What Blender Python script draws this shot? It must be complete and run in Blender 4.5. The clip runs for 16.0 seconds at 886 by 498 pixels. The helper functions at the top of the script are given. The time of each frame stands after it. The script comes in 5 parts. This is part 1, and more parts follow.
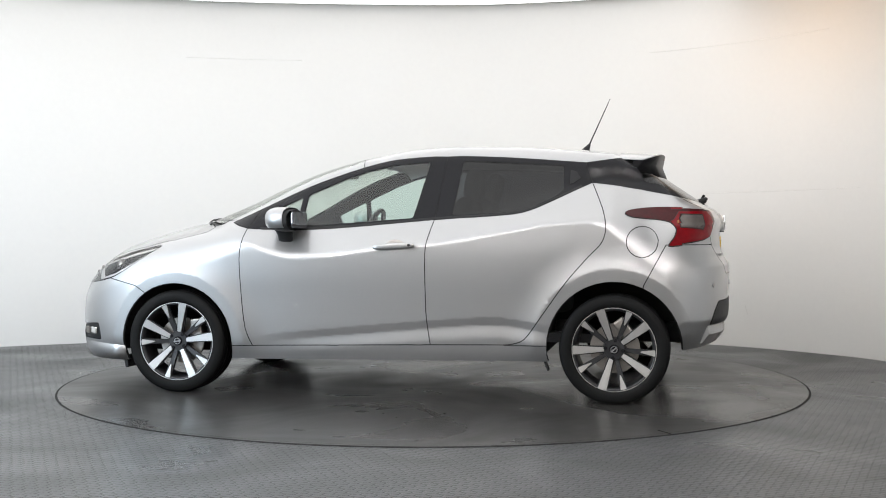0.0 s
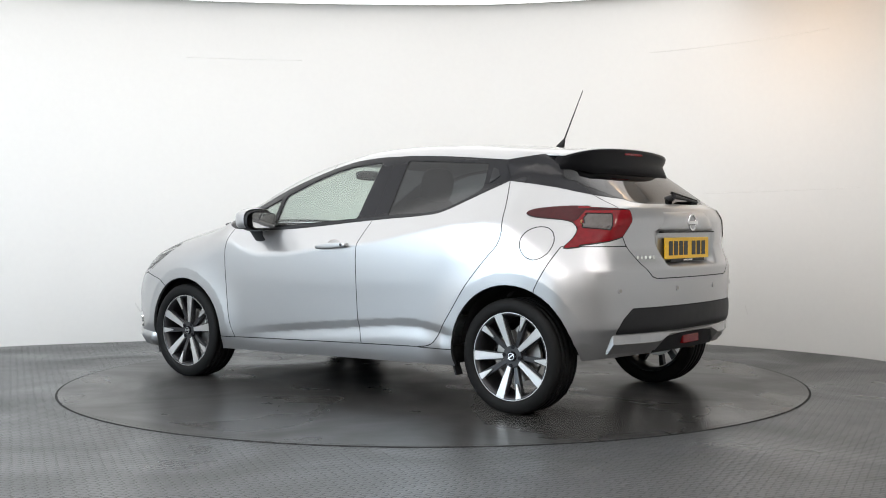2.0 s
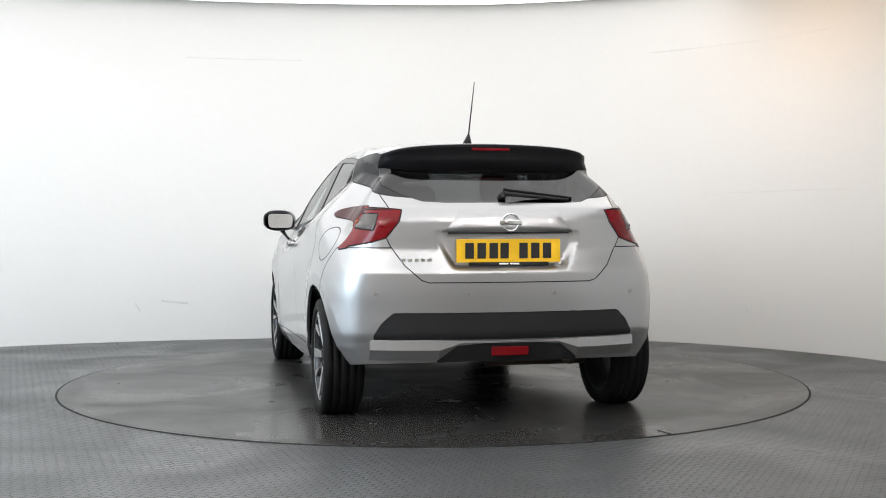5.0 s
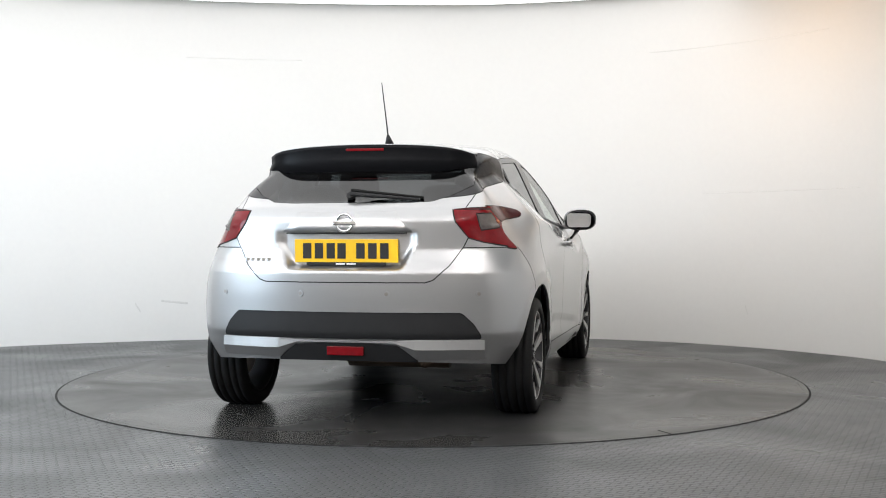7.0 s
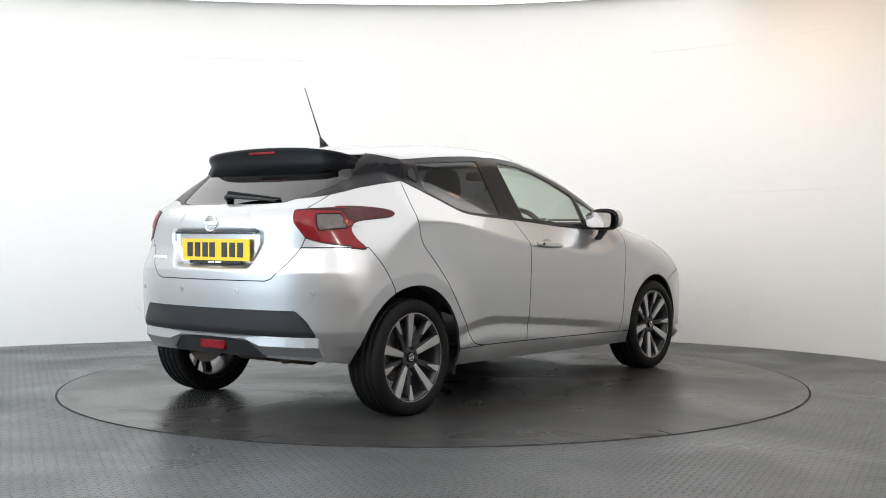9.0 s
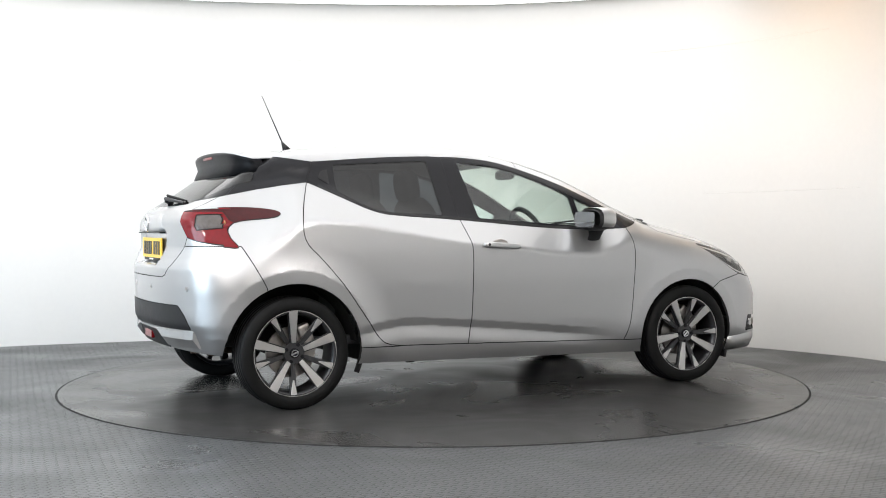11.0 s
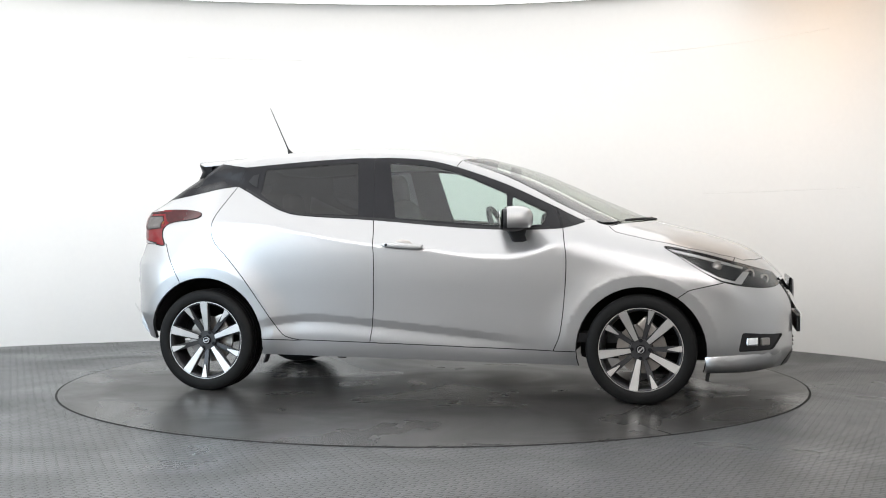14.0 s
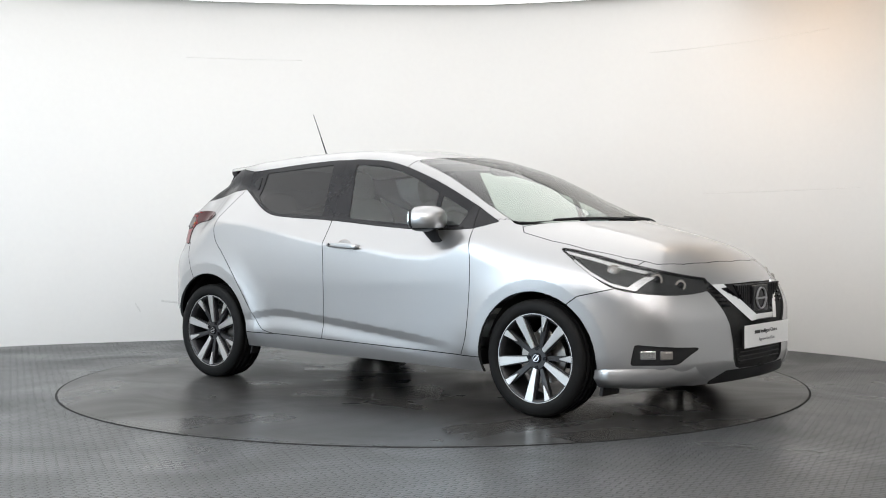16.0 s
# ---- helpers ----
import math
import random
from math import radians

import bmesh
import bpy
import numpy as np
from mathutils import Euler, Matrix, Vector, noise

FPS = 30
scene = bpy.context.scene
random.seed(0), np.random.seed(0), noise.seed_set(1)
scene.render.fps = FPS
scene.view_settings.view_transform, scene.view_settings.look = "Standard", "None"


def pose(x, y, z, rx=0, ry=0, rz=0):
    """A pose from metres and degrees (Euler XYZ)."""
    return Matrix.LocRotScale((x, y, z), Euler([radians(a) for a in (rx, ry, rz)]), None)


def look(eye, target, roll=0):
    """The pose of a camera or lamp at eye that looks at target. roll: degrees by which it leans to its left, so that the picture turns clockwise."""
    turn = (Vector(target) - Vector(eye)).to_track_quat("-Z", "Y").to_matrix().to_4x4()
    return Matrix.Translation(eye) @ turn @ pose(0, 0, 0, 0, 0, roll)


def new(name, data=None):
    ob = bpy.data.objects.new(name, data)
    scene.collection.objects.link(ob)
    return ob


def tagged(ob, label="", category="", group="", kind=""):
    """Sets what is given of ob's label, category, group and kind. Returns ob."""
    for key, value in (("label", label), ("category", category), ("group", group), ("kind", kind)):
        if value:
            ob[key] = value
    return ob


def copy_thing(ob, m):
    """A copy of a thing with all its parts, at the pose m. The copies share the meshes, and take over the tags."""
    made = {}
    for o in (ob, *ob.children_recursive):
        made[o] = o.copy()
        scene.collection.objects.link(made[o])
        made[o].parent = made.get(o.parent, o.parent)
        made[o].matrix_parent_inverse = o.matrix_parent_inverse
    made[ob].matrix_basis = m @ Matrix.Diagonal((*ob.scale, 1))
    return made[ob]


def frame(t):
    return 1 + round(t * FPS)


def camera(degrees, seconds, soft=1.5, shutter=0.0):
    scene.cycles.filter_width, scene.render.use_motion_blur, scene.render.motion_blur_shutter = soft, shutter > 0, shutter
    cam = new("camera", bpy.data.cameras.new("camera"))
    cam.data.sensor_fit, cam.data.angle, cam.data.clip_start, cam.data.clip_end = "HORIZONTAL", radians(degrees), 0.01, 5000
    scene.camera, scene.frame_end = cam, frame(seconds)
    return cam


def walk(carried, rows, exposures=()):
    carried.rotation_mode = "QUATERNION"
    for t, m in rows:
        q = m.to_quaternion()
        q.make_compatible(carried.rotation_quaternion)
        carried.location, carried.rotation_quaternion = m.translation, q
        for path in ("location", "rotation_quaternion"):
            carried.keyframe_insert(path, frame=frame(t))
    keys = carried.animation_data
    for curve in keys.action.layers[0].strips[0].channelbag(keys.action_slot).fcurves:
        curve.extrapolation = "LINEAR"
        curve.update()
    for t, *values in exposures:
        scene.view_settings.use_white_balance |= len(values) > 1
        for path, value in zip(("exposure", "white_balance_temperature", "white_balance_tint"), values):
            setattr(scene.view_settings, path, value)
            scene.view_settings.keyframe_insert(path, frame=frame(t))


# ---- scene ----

# ---------------------------------------------------------------- camera
cam = camera(41.91, 16.0, 1.0)
EYE = pose(0.114, -7.303, 0.965, 90 - 1.147, 0.113, 0.435)
EXPOSURE = [(0.0, 0.0), (3.0, 0.0), (6.0, 0.06), (9.0, 0.14), (11.5, 0.30), (12.5, 0.32), (14.0, 0.20), (16.0, 0.0)]
walk(cam, [(0.0, EYE), (16.0, EYE)], EXPOSURE)

# the turntable turns evenly: its heading in degrees at the start, and by the second
START, RATE = 168.62, -12.977
HEADING = [(t, START + RATE * t) for t in (0.0, 2.0, 4.0, 6.0, 8.0, 10.0, 12.0, 14.0, 16.0)]
CAR_OFF = (0.0827, 0.0271)          # the car stands a little off the table's middle

# ---------------------------------------------------------------- world and light
world = bpy.data.worlds.new("studio_world")
scene.world = world
world.use_nodes = True
world.node_tree.nodes["Background"].inputs[0].default_value = (0.9, 0.95, 1.0, 1)
world.node_tree.nodes["Background"].inputs[1].default_value = 0.05


def area_lamp(name, m, sx, sy, power, colour):
    data = bpy.data.lights.new(name, "AREA")
    data.shape, data.size, data.size_y = "RECTANGLE", sx, sy
    data.energy, data.color = power, colour
    ob = new(name, data)
    ob.matrix_world = m
    return ob


# cool daylight from the open side of the studio, warm downlights at the other
area_lamp("daylight_opening", look((-5.2, -3.6, 1.7), (-1.5, 2.2, 1.4)), 2.6, 2.2, 145, (0.66, 0.84, 1.0))
area_lamp("warm_downlight", look((2.25, 0.75, 2.80), (2.75, 1.5, 2.45)), 0.4, 0.2, 5, (1.0, 0.64, 0.34))

# ---------------------------------------------------------------- materials


def material(name):
    m = bpy.data.materials.new(name)
    m.use_nodes = True
    return m, m.node_tree.nodes, m.node_tree.links, m.node_tree.nodes["Principled BSDF"]


def simple(name, colour, rough=0.5, metal=0.0, coat=0.0, var=0.12, scale=60.0, bump=0.0, spec=0.5):
    """A surface with variation at two scales in colour and gloss, and fine relief."""
    m, n, l, b = material(name)
    co = n.new("ShaderNodeTexCoord")
    big, fine = n.new("ShaderNodeTexNoise"), n.new("ShaderNodeTexNoise")
    big.inputs["Scale"].default_value, fine.inputs["Scale"].default_value = scale * 0.06, scale
    big.inputs["Detail"].default_value = 4
    add = n.new("ShaderNodeMath")
    add.operation = "ADD"
    l.new(co.outputs["Object"], big.inputs["Vector"]), l.new(co.outputs["Object"], fine.inputs["Vector"])
    l.new(big.outputs["Fac"], add.inputs[0]), l.new(fine.outputs["Fac"], add.inputs[1])
    ramp = n.new("ShaderNodeMapRange")
    ramp.inputs["From Min"].default_value, ramp.inputs["From Max"].default_value = 0.6, 1.4
    ramp.inputs["To Min"].default_value, ramp.inputs["To Max"].default_value = 1 - var, 1 + var
    l.new(add.outputs[0], ramp.inputs["Value"])
    mul = n.new("ShaderNodeVectorMath")
    mul.operation = "SCALE"
    mul.inputs[0].default_value = colour
    l.new(ramp.outputs[0], mul.inputs["Scale"])
    l.new(mul.outputs[0], b.inputs["Base Color"])
    r2 = n.new("ShaderNodeMath")
    r2.operation = "MULTIPLY"
    r2.inputs[1].default_value = rough
    l.new(ramp.outputs[0], r2.inputs[0])
    l.new(r2.outputs[0], b.inputs["Roughness"])
    b.inputs["Metallic"].default_value = metal
    b.inputs["Coat Weight"].default_value = coat
    b.inputs["Coat Roughness"].default_value = 0.03
    b.inputs["Specular IOR Level"].default_value = spec
    if bump:
        bp = n.new("ShaderNodeBump")
        bp.inputs["Strength"].default_value, bp.inputs["Distance"].default_value = bump, 0.002
        l.new(fine.outputs["Fac"], bp.inputs["Height"])
        l.new(bp.outputs[0], b.inputs["Normal"])
    return m


def paint_material():
    """Silver metallic paint: fine flake under clear lacquer."""
    m, n, l, b = material("silver_paint")
    co = n.new("ShaderNodeTexCoord")
    fl = n.new("ShaderNodeTexVoronoi")
    fl.inputs["Scale"].default_value = 900
    l.new(co.outputs["Object"], fl.inputs["Vector"])
    mr = n.new("ShaderNodeMapRange")
    mr.inputs["To Min"].default_value, mr.inputs["To Max"].default_value = 0.92, 1.06
    l.new(fl.outputs["Color"], mr.inputs["Value"])
    mul = n.new("ShaderNodeVectorMath")
    mul.operation = "SCALE"
    mul.inputs[0].default_value = (0.44, 0.44, 0.444)
    l.new(mr.outputs[0], mul.inputs["Scale"])
    l.new(mul.outputs[0], b.inputs["Base Color"])
    b.inputs["Metallic"].default_value = 0.88
    b.inputs["Roughness"].default_value = 0.35
    b.inputs["Coat Weight"].default_value = 1.0
    b.inputs["Coat Roughness"].default_value = 0.02
    no = n.new("ShaderNodeTexNoise")
    no.inputs["Scale"].default_value = 500
    l.new(co.outputs["Object"], no.inputs["Vector"])
    bp = n.new("ShaderNodeBump")
    bp.inputs["Strength"].default_value, bp.inputs["Distance"].default_value = 0.03, 0.0004
    l.new(no.outputs["Fac"], bp.inputs["Height"])
    l.new(bp.outputs[0], b.inputs["Normal"])
    return m


def glass_material(name, tint, rough=0.0, base=0.075):
    """Thin clear glass: see-through with a tint, with more gloss at a slant."""
    m, n, l, b = material(name)
    n.remove(b)
    tr, gl, mix = n.new("ShaderNodeBsdfTransparent"), n.new("ShaderNodeBsdfGlossy"), n.new("ShaderNodeMixShader")
    tr.inputs["Color"].default_value = (*tint, 1)
    gl.inputs["Roughness"].default_value = 0.01 + rough
    lw, pw, ma = n.new("ShaderNodeLayerWeight"), n.new("ShaderNodeMath"), n.new("ShaderNodeMath")
    lw.inputs["Blend"].default_value = 0.5
    pw.operation, ma.operation = "POWER", "MULTIPLY_ADD"
    pw.inputs[1].default_value = 4.0
    ma.inputs[1].default_value, ma.inputs[2].default_value = 0.9 - base, base
    l.new(lw.outputs["Facing"], pw.inputs[0]), l.new(pw.outputs[0], ma.inputs[0]), l.new(ma.outputs[0], mix.inputs[0])
    l.new(tr.outputs[0], mix.inputs[1]), l.new(gl.outputs[0], mix.inputs[2])
    l.new(mix.outputs[0], n["Material Output"].inputs["Surface"])
    return m


def floor_material(name, colour, rough, worn, spec=0.5):
    """Dark grey tread rubber: rows of small raised bars, with scuffs and stains in gloss and colour."""
    m, n, l, b = material(name)
    co = n.new("ShaderNodeTexCoord")
    mp = n.new("ShaderNodeMapping")
    mp.inputs["Rotation"].default_value = (0, 0, radians(24))
    l.new(co.outputs["Object"], mp.inputs["Vector"])
    br = n.new("ShaderNodeTexBrick")
    br.offset = 0.5
    br.inputs["Color1"].default_value = br.inputs["Color2"].default_value = (1, 1, 1, 1)
    br.inputs["Mortar"].default_value = (0, 0, 0, 1)
    br.inputs["Scale"].default_value = 1.0
    br.inputs["Brick Width"].default_value, br.inputs["Row Height"].default_value = 0.062, 0.031
    br.inputs["Mortar Size"].default_value, br.inputs["Mortar Smooth"].default_value = 0.006, 0.8
    l.new(mp.outputs[0], br.inputs["Vector"])
    st, gr = n.new("ShaderNodeTexNoise"), n.new("ShaderNodeTexNoise")
    st.inputs["Scale"].default_value, st.inputs["Detail"].default_value, st.inputs["Distortion"].default_value = 1.1, 8, 0.8
    gr.inputs["Scale"].default_value, gr.inputs["Detail"].default_value = 70, 3
    l.new(co.outputs["Object"], st.inputs["Vector"]), l.new(co.outputs["Object"], gr.inputs["Vector"])
    mr = n.new("ShaderNodeMapRange")
    mr.inputs["From Min"].default_value, mr.inputs["From Max"].default_value = 0.35, 0.68
    mr.inputs["To Min"].default_value, mr.inputs["To Max"].default_value = 0.80, 1.2
    l.new(st.outputs["Fac"], mr.inputs["Value"])
    m2 = n.new("ShaderNodeMapRange")
    m2.inputs["From Min"].default_value, m2.inputs["From Max"].default_value = 0.3, 0.7
    m2.inputs["To Min"].default_value, m2.inputs["To Max"].default_value = 0.9, 1.1
    l.new(gr.outputs["Fac"], m2.inputs["Value"])
    mm = n.new("ShaderNodeMath")
    mm.operation = "MULTIPLY"
    l.new(mr.outputs[0], mm.inputs[0]), l.new(m2.outputs[0], mm.inputs[1])
    sc = n.new("ShaderNodeVectorMath")
    sc.operation = "SCALE"
    sc.inputs[0].default_value = colour
    tread = n.new("ShaderNodeMapRange")
    tread.inputs["To Min"].default_value, tread.inputs["To Max"].default_value = 1 - 0.5 * worn, 1.08
    l.new(br.outputs["Color"], tread.inputs["Value"])
    mm2 = n.new("ShaderNodeMath")
    mm2.operation = "MULTIPLY"
    l.new(mm.outputs[0], mm2.inputs[0]), l.new(tread.outputs[0], mm2.inputs[1])
    l.new(mm2.outputs[0], sc.inputs["Scale"])
    l.new(sc.outputs[0], b.inputs["Base Color"])
    b.inputs["Specular IOR Level"].default_value = spec
    rr = n.new("ShaderNodeMapRange")
    rr.inputs["From Min"].default_value, rr.inputs["From Max"].default_value = 0.35, 0.68
    rr.inputs["To Min"].default_value, rr.inputs["To Max"].default_value = rough + 0.10, rough - 0.10
    l.new(st.outputs["Fac"], rr.inputs["Value"])
    l.new(rr.outputs[0], b.inputs["Roughness"])
    bp, b2 = n.new("ShaderNodeBump"), n.new("ShaderNodeBump")
    bp.inputs["Strength"].default_value, bp.inputs["Distance"].default_value = min(1.0, 0.9 * worn), 0.004
    b2.inputs["Strength"].default_value, b2.inputs["Distance"].default_value = 0.02 + 0.10 * worn, 0.0006
    l.new(br.outputs["Color"], bp.inputs["Height"])
    l.new(gr.outputs["Fac"], b2.inputs["Height"])
    l.new(bp.outputs[0], b2.inputs["Normal"])
    l.new(b2.outputs[0], b.inputs["Normal"])
    return m


def glow_material(name, colour, strength):
    m, n, l, b = material(name)
    b.inputs["Emission Color"].default_value = (*colour, 1)
    b.inputs["Emission Strength"].default_value = strength
    b.inputs["Base Color"].default_value = (*colour, 1)
    return m


def lens_material(name, colour, rough=0.08, trans=0.0):
    m, n, l, b = material(name)
    co, no, mr, mul = n.new("ShaderNodeTexCoord"), n.new("ShaderNodeTexNoise"), n.new("ShaderNodeMapRange"), n.new("ShaderNodeVectorMath")
    no.inputs["Scale"].default_value = 40
    mr.inputs["To Min"].default_value, mr.inputs["To Max"].default_value = 0.7, 1.3
    mul.operation = "SCALE"
    mul.inputs[0].default_value = colour
    l.new(co.outputs["Object"], no.inputs["Vector"]), l.new(no.outputs["Fac"], mr.inputs["Value"])
    l.new(mr.outputs[0], mul.inputs["Scale"]), l.new(mul.outputs[0], b.inputs["Base Color"])
    b.inputs["Roughness"].default_value = rough
    b.inputs["Coat Weight"].default_value = 0.0
    b.inputs["Specular IOR Level"].default_value = 0.3
    b.inputs["Coat Roughness"].default_value = 0.02
    b.inputs["Transmission Weight"].default_value = trans
    return m


PAINT = paint_material()
GLOSS_BLACK = simple("gloss_black", (0.010, 0.010, 0.012), 0.20, var=0.1, spec=0.22)
SPOILER_BLACK = simple("spoiler_black", (0.006, 0.006, 0.007), 0.35, spec=0.08)
TRIM_BLACK = simple("black_plastic", (0.014, 0.014, 0.015), 0.5, spec=0.3, bump=0.03, scale=300)
RUBBER = simple("tyre_rubber", (0.008, 0.008, 0.008), 0.60, spec=0.12, bump=0.05, scale=200)
UNDER = simple("underbody", (0.01, 0.01, 0.01), 0.8, bump=0.05)
MACHINED = simple("machined_alloy", (0.56, 0.55, 0.54), 0.42, metal=1.0, var=0.06, scale=200)
DARK_ALLOY = simple("dark_alloy", (0.020, 0.020, 0.022), 0.40, metal=0.2, coat=0.15)
CHROME = simple("chrome", (0.85, 0.85, 0.86), 0.08, metal=1.0, var=0.04)
DISC_STEEL = simple("brake_steel", (0.35, 0.33, 0.31), 0.4, metal=1.0, scale=120)
GLASS = glass_material("clear_glass", (0.76, 0.86, 0.82))
PRIVACY = glass_material("privacy_glass", (0.06, 0.064, 0.072), 0.0, 0.05)
SCREEN = glass_material("windscreen_glass", (0.84, 0.89, 0.83), 0.0, 0.11)
LAMP_GLASS = glass_material("lamp_lens", (0.92, 0.93, 0.94), 0.0, 0.045)
RED_LENS = lens_material("red_lens", (0.15, 0.003, 0.006))
DARK_RED = lens_material("dark_red_lens", (0.045, 0.003, 0.004))
CLEAR_LENS = lens_material("frosted_lens", (0.10, 0.088, 0.082), 0.12)
ORANGE = lens_material("amber_lens", (0.32, 0.14, 0.06), 0.15)
YELLOW = simple("plate_yellow", (0.83, 0.49, 0.012), 0.32, var=0.05)
WHITE_SIGN = simple("sign_white", (0.8, 0.8, 0.79), 0.35, var=0.03)
INK = simple("black_ink", (0.01, 0.01, 0.012), 0.4)
GREY_INK = simple("grey_ink", (0.25, 0.25, 0.26), 0.5)
FABRIC = simple("dark_fabric", (0.07, 0.072, 0.078), 0.9, scale=250, bump=0.05)
LINING = simple("pale_lining", (0.58, 0.58, 0.56), 0.9, scale=250, bump=0.02)
DASH = simple("dash_plastic", (0.022, 0.022, 0.024), 0.55, bump=0.04, scale=260)
MIRROR = simple("mirror_glass", (0.8, 0.82, 0.84), 0.02, metal=1.0, var=0.01)
EXHAUST = simple("exhaust_steel", (0.16, 0.12, 0.09), 0.5, metal=1.0)
WALL_WHITE = simple("white_wall_paint", (0.67, 0.66, 0.64), 0.6, var=0.015, scale=25, bump=0.05)
BACK_WALL = simple("studio_back_wall", (0.74, 0.705, 0.66), 0.7, var=0.1, scale=15)
CEILING = simple("white_ceiling_paint", (0.8, 0.8, 0.79), 0.7, var=0.02, scale=20)
FLOOR = floor_material("tread_floor", (0.058, 0.061, 0.063), 0.36, 1.0, 0.5)
TABLE = floor_material("turntable_floor", (0.030, 0.029, 0.028), 0.29, 0.02, 0.32)
GROOVE = simple("groove_dark", (0.004, 0.004, 0.004), 0.9)
MARK = simple("wall_scuff", (0.58, 0.57, 0.55), 0.7)
JOINT = simple("board_joint", (0.70, 0.69, 0.67), 0.6)
DIFFUSER = glow_material("ceiling_diffuser", (1.0, 0.99, 0.985), 1.24)
SPOT_GLOW = glow_material("spot_glow", (1.0, 0.96, 0.93), 225.0)

# ---------------------------------------------------------------- mesh helpers


def link(name, bm, mat, parent=None, label="", smooth=True):
    me = bpy.data.meshes.new(name)
    bm.to_mesh(me)
    bm.free()
    for p in me.polygons:
        p.use_smooth = smooth
    me.materials.append(mat)
    ob = new(name, me)
    if parent:
        ob.parent = parent
    if label:
        ob["label"] = label
    return ob


def part(name, bm, mat, parent, label="", smooth=False):
    return link(name, bm, mat, parent, label, smooth)


def box(bm, cx, cy, cz, sx, sy, sz, rot=None, bevel=0.0):
    m = Matrix.Translation((cx, cy, cz)) @ (rot.to_4x4() if rot else Matrix.Identity(4)) @ Matrix.Diagonal((sx, sy, sz, 1))
    r = bmesh.ops.create_cube(bm, size=1.0, matrix=m)
    if bevel:
        es = {e for v in r["verts"] for e in v.link_edges}
        bmesh.ops.bevel(bm, geom=list(es), offset=bevel, segments=2, affect="EDGES", profile=0.6)
    return bm


def cyl(bm, p, q, r1, r2=None, seg=20):
    """A tapered rod from p to q."""
    p, q = Vector(p), Vector(q)
    d = q - p
    m = Matrix.Translation((p + q) / 2) @ d.to_track_quat("Z", "Y").to_matrix().to_4x4()
    bmesh.ops.create_cone(bm, cap_ends=True, segments=seg, radius1=r1, radius2=r1 if r2 is None else r2, depth=d.length, matrix=m)
    return bm


def prism(bm, outline, depth, m=None):
    """The outline (x, y) raised by depth along z, then placed by m."""
    m = m or Matrix.Identity(4)
    lo = [bm.verts.new(m @ Vector((x, y, 0))) for x, y in outline]
    hi = [bm.verts.new(m @ Vector((x, y, depth))) for x, y in outline]
    k = len(lo)
    bm.faces.new(lo[::-1])
    bm.faces.new(hi)
    for i in range(k):
        bm.faces.new((lo[i], lo[(i + 1) % k], hi[(i + 1) % k], hi[i]))
    bmesh.ops.recalc_face_normals(bm, faces=bm.faces)
    return bm


def spin(bm, profile, seg=48, axis="y"):
    """Turns a closed profile of (radius, along) about the y axis."""
    rings = []
    for i in range(seg):
        a = 2 * math.pi * i / seg
        rings.append([bm.verts.new((r * math.cos(a), h, r * math.sin(a))) for r, h in profile])
    k = len(profile)
    for i in range(seg):
        u, v = rings[i], rings[(i + 1) % seg]
        for j in range(k):
            bm.faces.new((u[j], u[(j + 1) % k], v[(j + 1) % k], v[j]))
    bmesh.ops.recalc_face_normals(bm, faces=bm.faces)
    return bm


def spline(points, n=6, closed=False):
    """Catmull-Rom through the points."""
    k, out = len(points), []
    rng = range(k) if closed else range(k - 1)
    for i in rng:
        if closed:
            p = [np.array(points[(i + j) % k], float) for j in (-1, 0, 1, 2)]
        else:
            p = [np.array(points[min(max(i + j, 0), k - 1)], float) for j in (-1, 0, 1, 2)]
        for s in range(n):
            t = s / n
            out.append(tuple(0.5 * (2 * p[1] + (p[2] - p[0]) * t + (2 * p[0] - 5 * p[1] + 4 * p[2] - p[3]) * t * t + (3 * p[1] - p[0] - 3 * p[2] + p[3]) * t ** 3)))
    if not closed:
        out.append(tuple(points[-1]))
    return out


def rounded(points, r=0.02, n=4):
    """A closed outline with its corners rounded."""
    out, k = [], len(points)
    for i in range(k):
        a, b, c = (np.array(points[(i + j) % k], float) for j in (-1, 0, 1))
        u, v = a - b, c - b
        d = min(r, 0.45 * np.linalg.norm(u), 0.45 * np.linalg.norm(v))
        p, q = b + u / np.linalg.norm(u) * d, b + v / np.linalg.norm(v) * d
        for s in range(n + 1):
            t = s / n
            out.append(tuple((1 - t) ** 2 * p + 2 * t * (1 - t) * b + t * t * q))
    return out


def thing(name, label, category):
    return tagged(new(name), label, category)


# ---------------------------------------------------------------- the studio
WALL_LINE = spline([(-6.6, -9.0), (-6.6, -6.0), (-6.6, -3.2), (-6.05, -0.6), (-5.13, 0.97), (-3.54, 1.99), (-1.92, 2.58), (0.01, 2.785), (0.99, 2.67), (1.77, 2.39), (2.38, 1.97),
                    (2.88, 1.43), (3.2, 0.91), (3.55, -0.3), (3.75, -2.0), (3.8, -4.0), (3.8, -9.0)], 8)
CEIL_Z = 2.884


